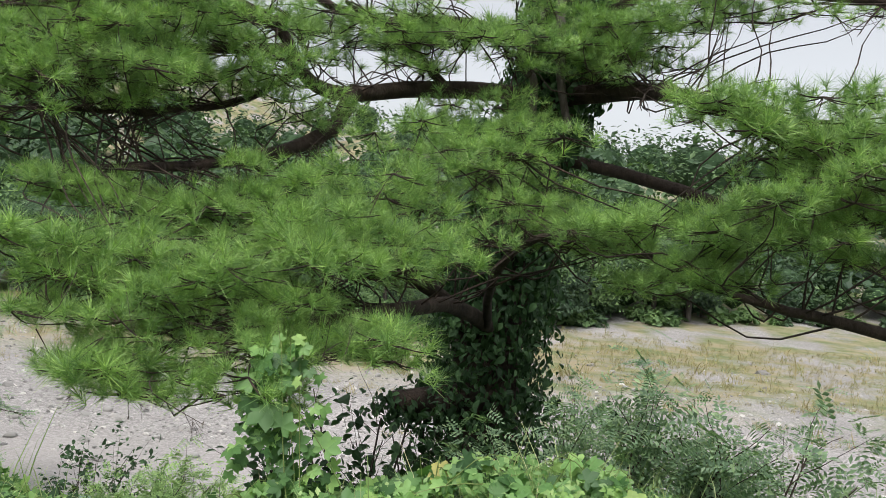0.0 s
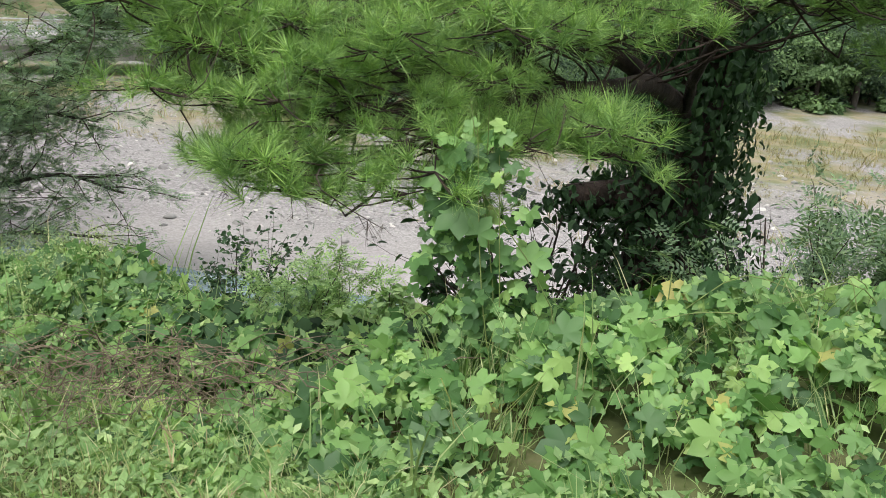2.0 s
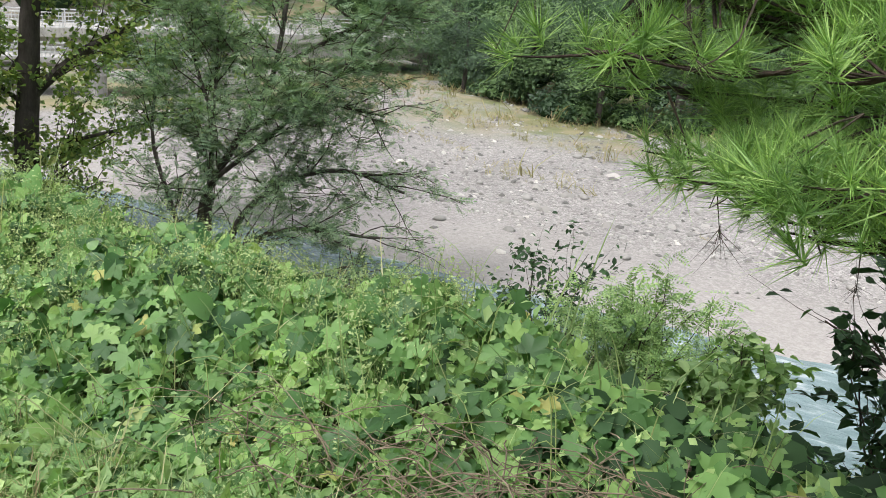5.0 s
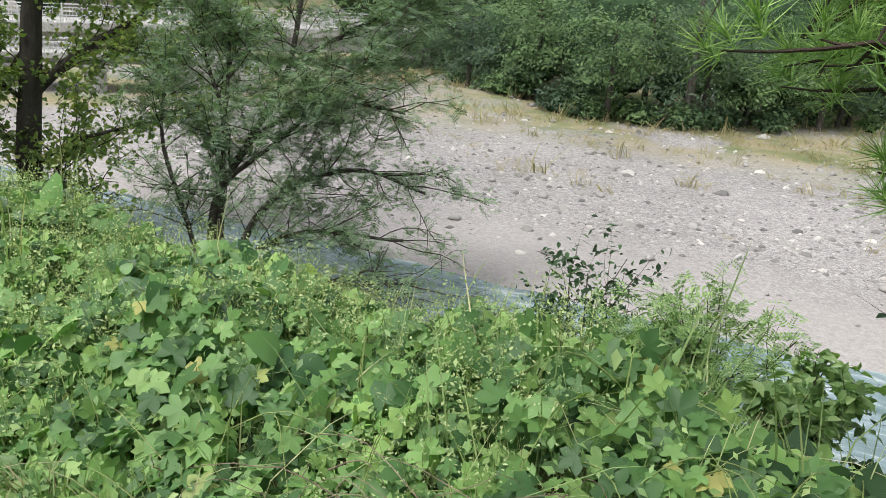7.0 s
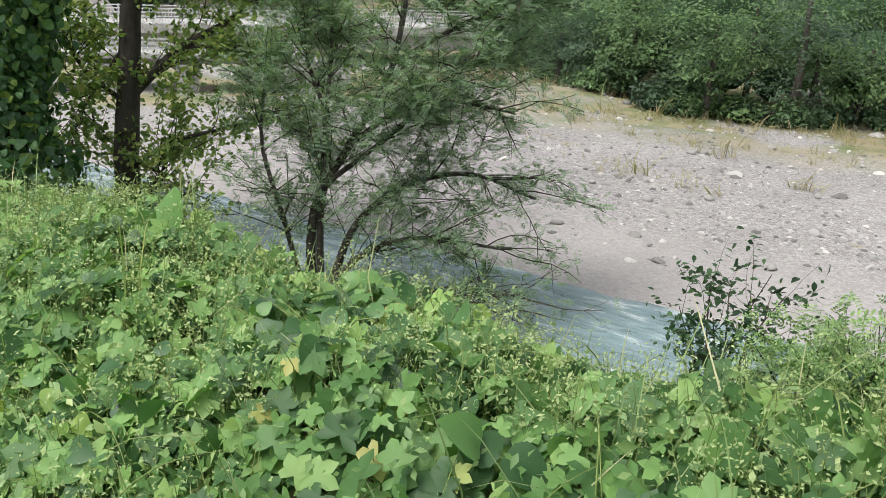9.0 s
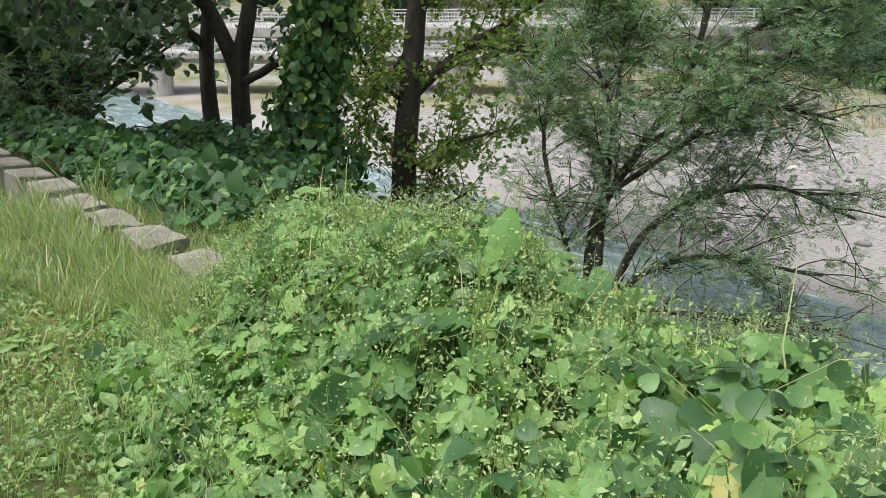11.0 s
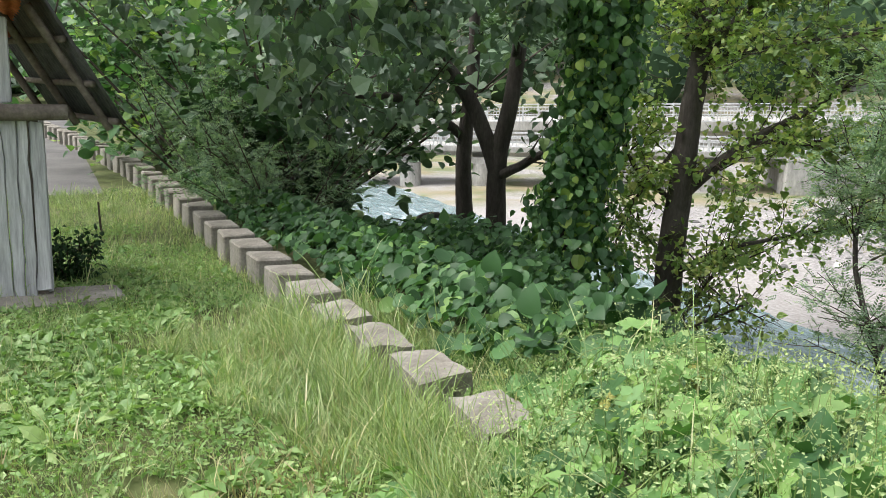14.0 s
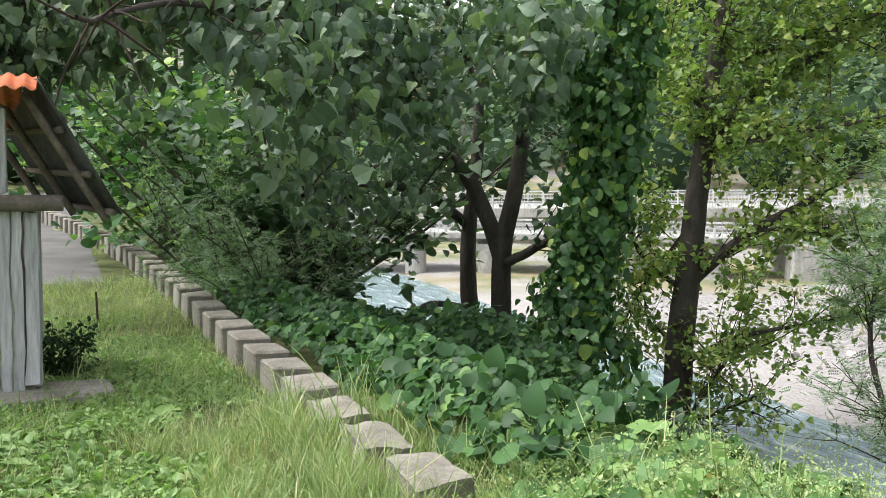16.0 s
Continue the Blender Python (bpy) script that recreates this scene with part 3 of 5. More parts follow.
corrugated((0.12, 0.03, 2.42), (-1.8, -0.5, 0), (0, 0.57, -1.0), 24, 0.016, M_TIN, "awning_sheet", "dark corrugated tin awning")
corrugated((0.5, 0.02, 2.32), (0, -2.0, 0), (-0.63, 0, 0.14), 18, 0.014, M_RUST, "roof_sheet", "rusty orange corrugated roof sheet")
corrugated((-0.1, 0.02, 2.45), (0, -2.0, 0), (-1.3, 0, -0.35), 18, 0.014, M_RUST, "roof_sheet", "rusty orange corrugated roof sheet")
bm = bmesh.new()
box(bm, -0.2, 0.35, -1.6, 0.5, -0.2, 0.07, 0.04, 0.03)
bmesh.ops.subdivide_edges(bm, edges=bm.edges[:], cuts=4, use_grid_fill=True)
for v in bm.verts:
    v.co += noise.noise_vector(v.co * 3) * 0.05
part("footing", bm, M_CONCRETE, shed, "mossy stone footing")


# ---- trees ----
def limbs(rng, specs):
    """Tubes for limbs: control points, thick and thin radius."""
    lines, tubes = [], []
    for pts, r0, r1 in specs:
        line = smooth_line(pts, max(8, 5 * len(pts)), rng, 0.012)
        lines.append(line)
        tubes.append(tube(line, np.linspace(r0, r1, len(line)), 9))
    return lines, tubes


def thin_tubes(branches, sides=4, tip=0.35):
    return [tube(p, np.linspace(r, r * tip, len(p)), sides) for p, r in branches]


# poplar at the water's edge
rng = np.random.default_rng(21)
poplar = thing("poplar_tree", (-17.1, 12.9, -3.75), "slender grey-barked poplar with yellow-green leaves by the water", "tree")
base = np.array(poplar.matrix_world.translation)
trunk_pts = [(-17.1, 12.9, -4.3), (-17.08, 12.92, -2.1), (-17.04, 12.97, -1.1), (-16.99, 13.03, 0.2), (-16.93, 13.1, 1.2), (-16.87, 13.18, 2.4), (-16.8, 13.25, 3.4), (-16.6, 13.4, 6.5)]
(tl,), tt = limbs(rng, [(trunk_pts, 0.25, 0.09)])
V, F = join(tt)
mesh("trunk", V - base, F, M_BARK, poplar, True)
spec = [([(-17.0, 13.0, -1.2), (-16.3, 13.6, -0.3), (-15.7, 14.1, 0.2), (-14.9, 14.7, 1.0)], 0.11, 0.03),
        ([(-17.0, 13.05, 0.7), (-16.5, 13.3, 1.5), (-16.0, 13.9, 2.1), (-15.2, 14.5, 2.8)], 0.09, 0.03),
        ([(-17.1, 12.9, -2.6), (-16.2, 13.2, -2.0), (-15.5, 13.9, -1.7), (-14.5, 14.7, -1.35)], 0.05, 0.02),
        ([(-17.1, 13.0, -1.35), (-17.7, 12.7, -0.9), (-17.9, 12.4, -0.3), (-18.1, 12.2, 0.8)], 0.05, 0.02),
        ([(-17.1, 12.9, -3.6), (-16.4, 13.1, -3.2), (-15.7, 13.4, -2.7)], 0.035, 0.015),
        ([(-17.1, 12.9, -3.6), (-16.6, 12.9, -3.1), (-16.3, 13.2, -2.3)], 0.03, 0.012),
        ([(-17.0, 13.1, 1.6), (-17.6, 12.9, 2.4), (-18.0, 12.7, 3.6)], 0.06, 0.02),
        ([(-16.9, 13.2, 2.6), (-16.2, 13.6, 3.6), (-15.3, 14.3, 4.4)], 0.06, 0.02),
        ([(-17.05, 12.9, -0.4), (-17.6, 12.6, -1.2), (-18.0, 12.3, -2.2)], 0.04, 0.015),
        ([(-16.9, 13.1, 1.0), (-15.9, 13.8, 1.2), (-14.6, 14.8, 1.5)], 0.04, 0.015),
        ([(-16.9, 13.2, 2.2), (-15.8, 14.0, 2.6), (-14.2, 15.2, 3.0)], 0.045, 0.015),
        ([(-16.3, 13.6, -0.3), (-15.2, 14.4, -0.2), (-13.9, 15.3, 0.2)], 0.035, 0.012),
        ([(-15.2, 14.5, 2.8), (-14.4, 15.0, 3.6), (-13.6, 15.6, 4.6)], 0.035, 0.012)]
pl, ptubes = limbs(rng, spec)
for tb in ptubes:
    mesh("limb", tb[0] - base, tb[1], M_BARK, poplar, True)
sub = []
for line in pl + [tl[len(tl) // 3:]]:
    sub += twigs(rng, line, 20, 1.3, 0.013, 0.75, 0.12, 0.15)
fine = []
for p, r in sub:
    fine += twigs(rng, p, 4, 0.5, 0.006, 0.8, 0.0, 0.3, 4)
V, F = join(thin_tubes(sub + fine))
tw = mesh("twig_mass", V - base, F, M_TWIG, poplar)
tw["kind"] = "stuff"
spots = np.concatenate([p[1:] for p, r in sub] + [p for p, r in fine])
pos = np.repeat(spots, 3, axis=0) + rng.normal(0, 0.1, (len(spots) * 3, 3)) - (0, 0, 0.04)
pos = pos[(pos[:, 2] > -2.3) | (rng.uniform(0, 1, len(pos)) < 0.3)]
V, F = scatter(T_HEART, pos, turns(rng, len(pos), 0.8, 0.08))
mesh("crown", V - base, F, M_POPLAR, poplar)["kind"] = "stuff"

# twin-stemmed tree with large soft leaves
rng = np.random.default_rng(22)
broad = thing("paulownia_tree", (-18.9, 10.4, -2.9), "twin-stemmed broadleaf tree with large drooping grey-green leaves", "tree")
base = np.array(broad.matrix_world.translation)
spec = [([(-18.7, 10.5, -3.4), (-18.7, 10.5, -2.0), (-18.7, 10.5, -0.9), (-18.6, 10.6, 0.0), (-18.6, 10.8, 1.1), (-18.5, 10.9, 2.8), (-18.3, 11.0, 4.5)], 0.2, 0.08),
        ([(-19.4, 10.3, -3.4), (-19.4, 10.25, -2.0), (-19.4, 10.2, -0.7), (-19.4, 10.3, 0.6), (-19.4, 10.3, 2.0), (-19.3, 10.2, 4.2)], 0.18, 0.07)]
tlines, tt = limbs(rng, spec)
for tb in tt:
    mesh("trunk", tb[0] - base, tb[1], M_BARK, broad, True)
spec = [([(-18.7, 10.5, -0.95), (-18.9, 10.1, 0.2), (-19.1, 9.5, 1.0), (-19.0, 8.9, 1.5), (-18.6, 8.0, 2.2), (-17.8, 7.0, 2.9)], 0.15, 0.05),
        ([(-18.65, 10.5, -1.0), (-18.1, 10.8, -0.7), (-17.7, 11.2, -0.3), (-17.2, 11.5, 0.4)], 0.09, 0.04),
        ([(-19.4, 10.2, -0.4), (-18.9, 9.0, 0.2), (-18.0, 7.5, 0.3), (-16.8, 6.6, 0.2)], 0.09, 0.03),
        ([(-19.3, 10.1, -1.8), (-18.4, 9.0, -1.6), (-17.4, 8.0, -1.9), (-16.5, 7.4, -2.0)], 0.06, 0.025),
        ([(-19.0, 9.2, 1.4), (-17.8, 8.2, 2.0), (-16.2, 6.9, 2.3), (-14.9, 5.9, 2.2)], 0.08, 0.03),
        ([(-18.4, 7.8, 2.3), (-17.0, 6.2, 2.6), (-15.6, 5.0, 2.5)], 0.06, 0.02),
        ([(-18.6, 10.7, 1.0), (-17.4, 10.2, 1.7), (-15.8, 9.4, 2.2)], 0.07, 0.03),
        ([(-19.4, 10.3, 1.8), (-18.4, 9.4, 2.8), (-16.6, 8.2, 3.4)], 0.07, 0.03),
        ([(-16.2, 6.9, 2.3), (-15.2, 5.6, 2.2), (-14.0, 4.6, 2.0), (-13.2, 3.9, 1.7)], 0.05, 0.02),
        ([(-17.0, 6.2, 2.6), (-15.9, 4.9, 3.0), (-14.6, 3.9, 3.0)], 0.05, 0.02),
        ([(-17.8, 7.0, 2.9), (-17.0, 5.4, 2.9), (-16.2, 4.3, 2.6)], 0.05, 0.02),
        ([(-16.2, 6.9, 2.3), (-15.0, 6.4, 1.7), (-14.0, 6.0, 1.3)], 0.04, 0.015),
        ([(-17.8, 8.2, 2.0), (-16.2, 7.8, 1.6), (-15.0, 7.4, 1.5)], 0.05, 0.02),
        ([(-15.8, 9.4, 2.2), (-14.8, 8.8, 2.3), (-13.8, 8.4, 2.1)], 0.05, 0.02),
        ([(-17.0, 5.4, 2.9), (-16.9, 4.2, 2.6), (-16.8, 3.2, 2.3), (-16.7, 2.2, 2.2)], 0.05, 0.02),
        ([(-17.0, 6.2, 2.6), (-17.5, 4.5, 3.3), (-17.3, 2.6, 3.2)], 0.05, 0.02),
        ([(-17.0, 5.4, 2.9), (-17.3, 4.0, 1.9), (-17.0, 3.0, 1.7)], 0.04, 0.015)]
bl, bt = limbs(rng, spec)
for tb in bt:
    mesh("limb", tb[0] - base, tb[1], M_BARK, broad, True)
sub = []
for k, line in enumerate(bl):
    sub += twigs(rng, line, (16, 10, 14, 6, 26, 22, 20, 20, 26, 26, 26, 18, 18, 16, 30, 26, 24)[k], 0.9, 0.016, 0.7, 0.05, 0.25)
V, F = join(thin_tubes(sub))
mesh("twig_mass", V - base, F, M_TWIG, broad)["kind"] = "stuff"
spots = np.concatenate([p[2:] for p, r in sub])
pos = np.repeat(spots, 7, axis=0) + rng.normal(0, 0.2, (len(spots) * 7, 3))
pos = pos[(pos[:, 0] < -15.2) | (pos[:, 1] > 4.9) | (pos[:, 2] > 2.4)]
low = pos[:, 2] > -0.35 + 0.4 * bumps(pos[:, 0], pos[:, 1], 1.5)
keep = low | (rng.uniform(0, 1, len(pos)) < 0.12)
pos = pos[keep]
R = turns(rng, len(pos), 0.6, 0.15, 0.28, np.tile([0.75, -0.3, 0.45], (len(pos), 1)), 2.0)
V, F = scatter(T_POINTED, pos, R)
mesh("crown", V - base, F, M_PAULOWNIA, broad)["kind"] = "stuff"
seeds = np.concatenate([p[-1:] for p, r in sub[::4]])
seeds = seeds[(seeds[:, 0] < -15.2) | (seeds[:, 1] > 4.9)]
pos = np.repeat(seeds, 40, axis=0) + rng.normal(0, 0.06, (len(seeds) * 40, 3)) + (0, 0, 0.14) * rng.uniform(0, 1.5, (len(seeds) * 40, 1))
V, F = scatter(T_SMALL, pos, turns(rng, len(pos), 0.8, 0.03))
mesh("seed_heads", V - base, F, M_DRYGRASS, broad, False, "yellowish seed heads")["kind"] = "stuff"

# vine-wrapped tree
rng = np.random.default_rng(23)
wrapped = thing("vine_covered_tree", (-15.95, 10.3, -2.8), "tree trunk wrapped in a thick green curtain of vine", "tree")
base = np.array(wrapped.matrix_world.translation)
line, tt = limbs(rng, [([(-15.9, 10.4, -3.2), (-16.0, 10.2, -1.4), (-15.9, 10.4, -0.2), (-15.8, 10.5, 1.0), (-15.8, 10.5, 2.1), (-15.7, 10.6, 4.0)], 0.16, 0.06)])
mesh("trunk", tt[0][0] - base, tt[0][1], M_BARK, wrapped, True)
line = line[0]
i = rng.integers(0, len(line), 7500)
a = rng.uniform(0, 2 * np.pi, len(i))
zz = line[i][:, 2]
rad = np.interp(zz, [-3.2, -2.0, -1.2, -0.5, 0.8, 2.2, 4.0], [1.0, 0.8, 0.45, 0.3, 0.32, 0.55, 0.6]) * rng.uniform(0.65, 1.1, len(i))
out = np.stack([np.cos(a), np.sin(a), np.full(len(a), 0.35)], 1)
pos = line[i] + out * rad[:, None] * (1, 1, 0) + rng.normal(0, 0.12, (len(i), 3))
V, F = scatter(T_KUDZU, pos, turns(rng, len(pos), 0.6, 0.115, 0.25, out, 1.5))
mesh("vine_leaves", V - base, F, M_KUDZU, wrapped, False, "broad green vine leaves")["kind"] = "stuff"

# robinia: several thin leaning stems, feathery grey-green leaves
rng = np.random.default_rng(24)
rob = thing("robinia_tree", (-12.0, 12.6, -3.6), "small multi-stemmed robinia with feathery grey-green leaves leaning over the river", "tree")
base = np.array(rob.matrix_world.translation)
spec = [([(-12.1, 12.5, -3.8), (-12.25, 12.7, -2.4), (-11.8, 13.0, -1.3), (-11.4, 13.4, -0.1), (-11.2, 13.6, 1.6)], 0.085, 0.03),
        ([(-12.0, 12.6, -3.8), (-12.1, 12.7, -2.5), (-12.2, 12.9, -1.0), (-12.4, 13.2, 0.5)], 0.07, 0.02),
        ([(-11.9, 12.6, -3.8), (-11.6, 12.8, -2.6), (-11.0, 13.1, -1.9), (-10.2, 13.7, -1.6), (-9.3, 14.2, -1.9)], 0.07, 0.02),
        ([(-11.9, 12.5, -3.8), (-11.3, 12.6, -2.9), (-10.5, 13.1, -2.5), (-9.4, 13.8, -2.6)], 0.06, 0.02),
        ([(-12.2, 12.5, -3.8), (-12.5, 12.3, -2.6), (-13.0, 12.3, -1.4), (-13.1, 12.5, -0.3)], 0.05, 0.02),
        ([(-11.8, 13.0, -1.3), (-10.9, 13.3, -0.6), (-10.1, 13.9, 0.1)], 0.05, 0.02),
        ([(-12.2, 12.9, -1.0), (-12.9, 13.2, -0.2), (-13.4, 13.3, 0.8)], 0.04, 0.015),
        ([(-11.4, 13.4, -0.1), (-10.4, 14.0, 0.6), (-9.6, 14.4, 1.0)], 0.04, 0.015),
        ([(-12.1, 12.7, -2.0), (-11.2, 13.0, -1.2), (-10.6, 13.4, -0.6), (-9.7, 14.1, -0.7)], 0.045, 0.015),
        ([(-12.0, 12.6, -3.7), (-11.0, 12.5, -3.3), (-9.9, 12.9, -3.2), (-9.0, 13.4, -3.1)], 0.04, 0.015)]
rl, rt = limbs(rng, spec)
for k, tb in enumerate(rt):
    mesh("stem", tb[0] - base, tb[1], M_BARK, rob, True)
sub = []
for line in rl:
    sub += twigs(rng, line, 32, 1.2, 0.011, (0.9, 0.9, 0.4), 0.05, 0.3)
fine = []
for p, r in sub:
    fine += twigs(rng, p, 3, 0.45, 0.006, 0.8, -0.1, 0.3, 4)
V, F = join(thin_tubes(sub + fine))
mesh("twig_mass", V - base, F, M_TWIG, rob)["kind"] = "stuff"
spots = np.concatenate([p[1:] for p, r in sub] + [p[1:] for p, r in fine])
pos = np.repeat(spots, 3, axis=0) + rng.normal(0, 0.09, (len(spots) * 3, 3))
pos = pos[rng.uniform(0, 1, len(pos)) < np.interp(pos[:, 2], [-3.2, -2.2, -1.2], [0.4, 0.75, 1.0])]
V, F = scatter(T_PINNATE, pos, turns(rng, len(pos), 0.45, 0.165, 0.25))
mesh("crown", V - base, F, M_ROBINIA, rob)["kind"] = "stuff"

# ---- the old pine ----
rng = np.random.default_rng(25)
pine = thing("pine_tree", (-0.3, 9.3, -2.1), "large old pine with low sweeping boughs of long green needles", "tree")
base = np.array(pine.matrix_world.translation)
line, tt = limbs(rng, [([(-0.35, 9.3, -2.5), (-0.3, 9.3, -0.8), (-0.3, 9.3, 0.6), (-0.15, 9.3, 1.7), (0.1, 9.3, 3.1), (0.3, 9.3, 3.9), (0.35, 9.3, 5.0), (0.5, 9.4, 7.0)], 0.42, 0.24)])
mesh("trunk", tt[0][0] - base, tt[0][1], M_PINEBARK, pine, True)
pine_trunk = line[0]
spec = [([(0.0, 9.2, 3.2), (-0.9, 8.4, 3.1), (-1.7, 7.8, 2.9), (-2.0, 7.3, 2.95), (-2.2, 7.1, 3.3), (-2.8, 6.4, 3.5)], 0.1, 0.03),
        ([(-1.65, 7.85, 2.9), (-1.8, 7.6, 2.5), (-2.1, 7.1, 2.2), (-2.5, 6.7, 2.0), (-3.2, 5.9, 1.8)], 0.085, 0.03),
        ([(0.15, 9.2, 3.2), (0.8, 8.5, 3.2), (1.2, 7.9, 3.1), (1.5, 7.3, 2.9), (1.8, 6.3, 2.55)], 0.11, 0.04),
        ([(-0.2, 9.2, 0.7), (-0.55, 7.4, 1.05), (-0.8, 6.0, 1.1), (-1.3, 5.3, 1.0), (-2.1, 4.8, 0.85)], 0.085, 0.02),
        ([(-0.3, 8.4, 0.85), (-0.2, 7.0, 1.4), (0.2, 6.5, 1.7), (0.9, 6.3, 1.6)], 0.045, 0.02),
        ([(-0.55, 7.4, 1.05), (-1.3, 6.3, 1.5), (-2.1, 5.5, 1.3), (-2.8, 4.9, 1.2)], 0.07, 0.025),
        ([(3.4, 7.2, 1.1), (2.6, 6.5, 1.2), (1.9, 6.2, 1.3), (1.4, 6.1, 1.4)], 0.06, 0.025),
        ([(-0.1, 9.2, 2.2), (-0.3, 8.2, 2.2), (-0.4, 7.2, 2.3), (0.0, 6.8, 2.3)], 0.09, 0.03),
        ([(0.3, 9.3, 4.0), (1.0, 8.6, 4.2), (2.0, 7.8, 4.0), (2.8, 7.3, 3.8)], 0.08, 0.03),
        ([(0.2, 9.3, 3.7), (-0.8, 8.7, 3.8), (-1.8, 8.3, 3.7), (-2.6, 7.6, 4.0)], 0.08, 0.03),
        ([(0.15, 9.2, 2.6), (1.6, 9.0, 2.3), (3.2, 8.2, 1.7), (3.4, 7.2, 1.1)], 0.07, 0.05),
        ([(1.6, 6.9, 2.7), (1.9, 6.2, 2.4), (1.9, 5.6, 2.15)], 0.05, 0.02),
        ([(1.7, 6.5, 2.6), (2.3, 6.2, 2.5), (2.6, 5.9, 2.3)], 0.04, 0.02),
        ([(-2.1, 7.2, 3.1), (-2.9, 6.6, 2.9), (-3.4, 6.2, 2.6), (-4.0, 5.8, 2.4)], 0.05, 0.015),
        ([(-2.2, 7.1, 3.3), (-3.2, 6.8, 3.4), (-4.1, 6.3, 3.1)], 0.05, 0.015),
        ([(-2.0, 7.3, 2.95), (-2.5, 7.0, 2.6), (-3.1, 6.4, 2.4), (-3.6, 5.9, 2.3)], 0.04, 0.015),
        ([(-0.9, 8.4, 3.1), (-1.3, 8.2, 3.5), (-1.8, 7.8, 3.7)], 0.05, 0.02),
        ([(0.2, 9.2, 3.4), (-0.3, 8.6, 3.7), (-0.8, 8.0, 3.6)], 0.05, 0.02)]
nl, nt = limbs(rng, spec)
for tb in nt:
    mesh("bough", tb[0] - base, tb[1], M_PINEBARK, pine, True)

# needle pads: middle, half-size, number of shoots, brightness group
PADS = [((-1.9, 4.7, 0.75), (0.62, 0.3, 0.1), 150), ((-1.1, 4.95, 1.0), (0.5, 0.3, 0.1), 120), ((-2.4, 4.85, 1.05), (0.4, 0.35, 0.18), 110),
        ((-1.9, 5.2, 1.3), (0.7, 0.45, 0.17), 210), ((-0.9, 5.5, 1.55), (0.65, 0.4, 0.17), 200), ((-2.7, 5.0, 1.35), (0.5, 0.4, 0.15), 120),
        ((-2.7, 5.9, 1.75), (0.8, 0.5, 0.12), 170), ((-1.4, 6.3, 1.95), (0.7, 0.5, 0.14), 150), ((-0.5, 7.1, 2.35), (0.75, 0.5, 0.22), 170),
        ((0.3, 6.9, 1.9), (0.6, 0.5, 0.22), 140), ((0.9, 6.5, 1.75), (0.6, 0.45, 0.22), 160), ((1.2, 6.4, 1.45), (0.45, 0.3, 0.08), 70),
        ((1.6, 5.9, 2.65), (0.5, 0.45, 0.16), 130), ((2.0, 5.7, 2.3), (0.45, 0.45, 0.22), 130), ((1.7, 5.8, 1.95), (0.45, 0.4, 0.18), 120), ((2.4, 6.0, 2.6), (0.5, 0.5, 0.25), 100),
        ((-3.2, 6.1, 2.7), (0.75, 0.6, 0.24), 230), ((-2.6, 6.5, 3.0), (0.6, 0.5, 0.22), 150), ((-3.7, 5.8, 2.5), (0.4, 0.4, 0.25), 90), ((-3.3, 6.3, 3.2), (0.9, 0.7, 0.25), 170),
        ((-2.9, 7.2, 3.4), (0.9, 0.6, 0.3), 200), ((-1.6, 7.8, 3.35), (0.7, 0.6, 0.25), 110), ((-0.6, 8.0, 3.6), (0.6, 0.6, 0.25), 100), ((-3.8, 6.6, 3.2), (0.7, 0.6, 0.4), 170),
        ((0.8, 8.2, 3.5), (0.4, 0.4, 0.35), 110), ((0.1, 8.3, 3.7), (0.5, 0.4, 0.35), 100), ((-0.4, 8.2, 2.9), (0.5, 0.4, 0.2), 80), ((1.2, 8.0, 4.0), (0.4, 0.4, 0.3), 70), ((-2.3, 7.2, 2.75), (0.6, 0.5, 0.18), 70), ((2.6, 6.3, 2.0), (0.5, 0.5, 0.3), 110), ((-1.9, 5.9, 1.6), (0.8, 0.4, 0.15), 130),
        ((-1.7, 8.3, 3.55), (0.6, 0.5, 0.14), 80), ((-0.9, 8.5, 3.7), (0.6, 0.5, 0.14), 80), ((0.9, 8.4, 3.75), (0.45, 0.4, 0.3), 110), ((2.3, 7.7, 3.95), (0.7, 0.5, 0.12), 70), ((1.7, 7.9, 4.2), (0.5, 0.5, 0.12), 40)]
allpts = np.concatenate(nl)
shoots, ups, brs = [], [], []
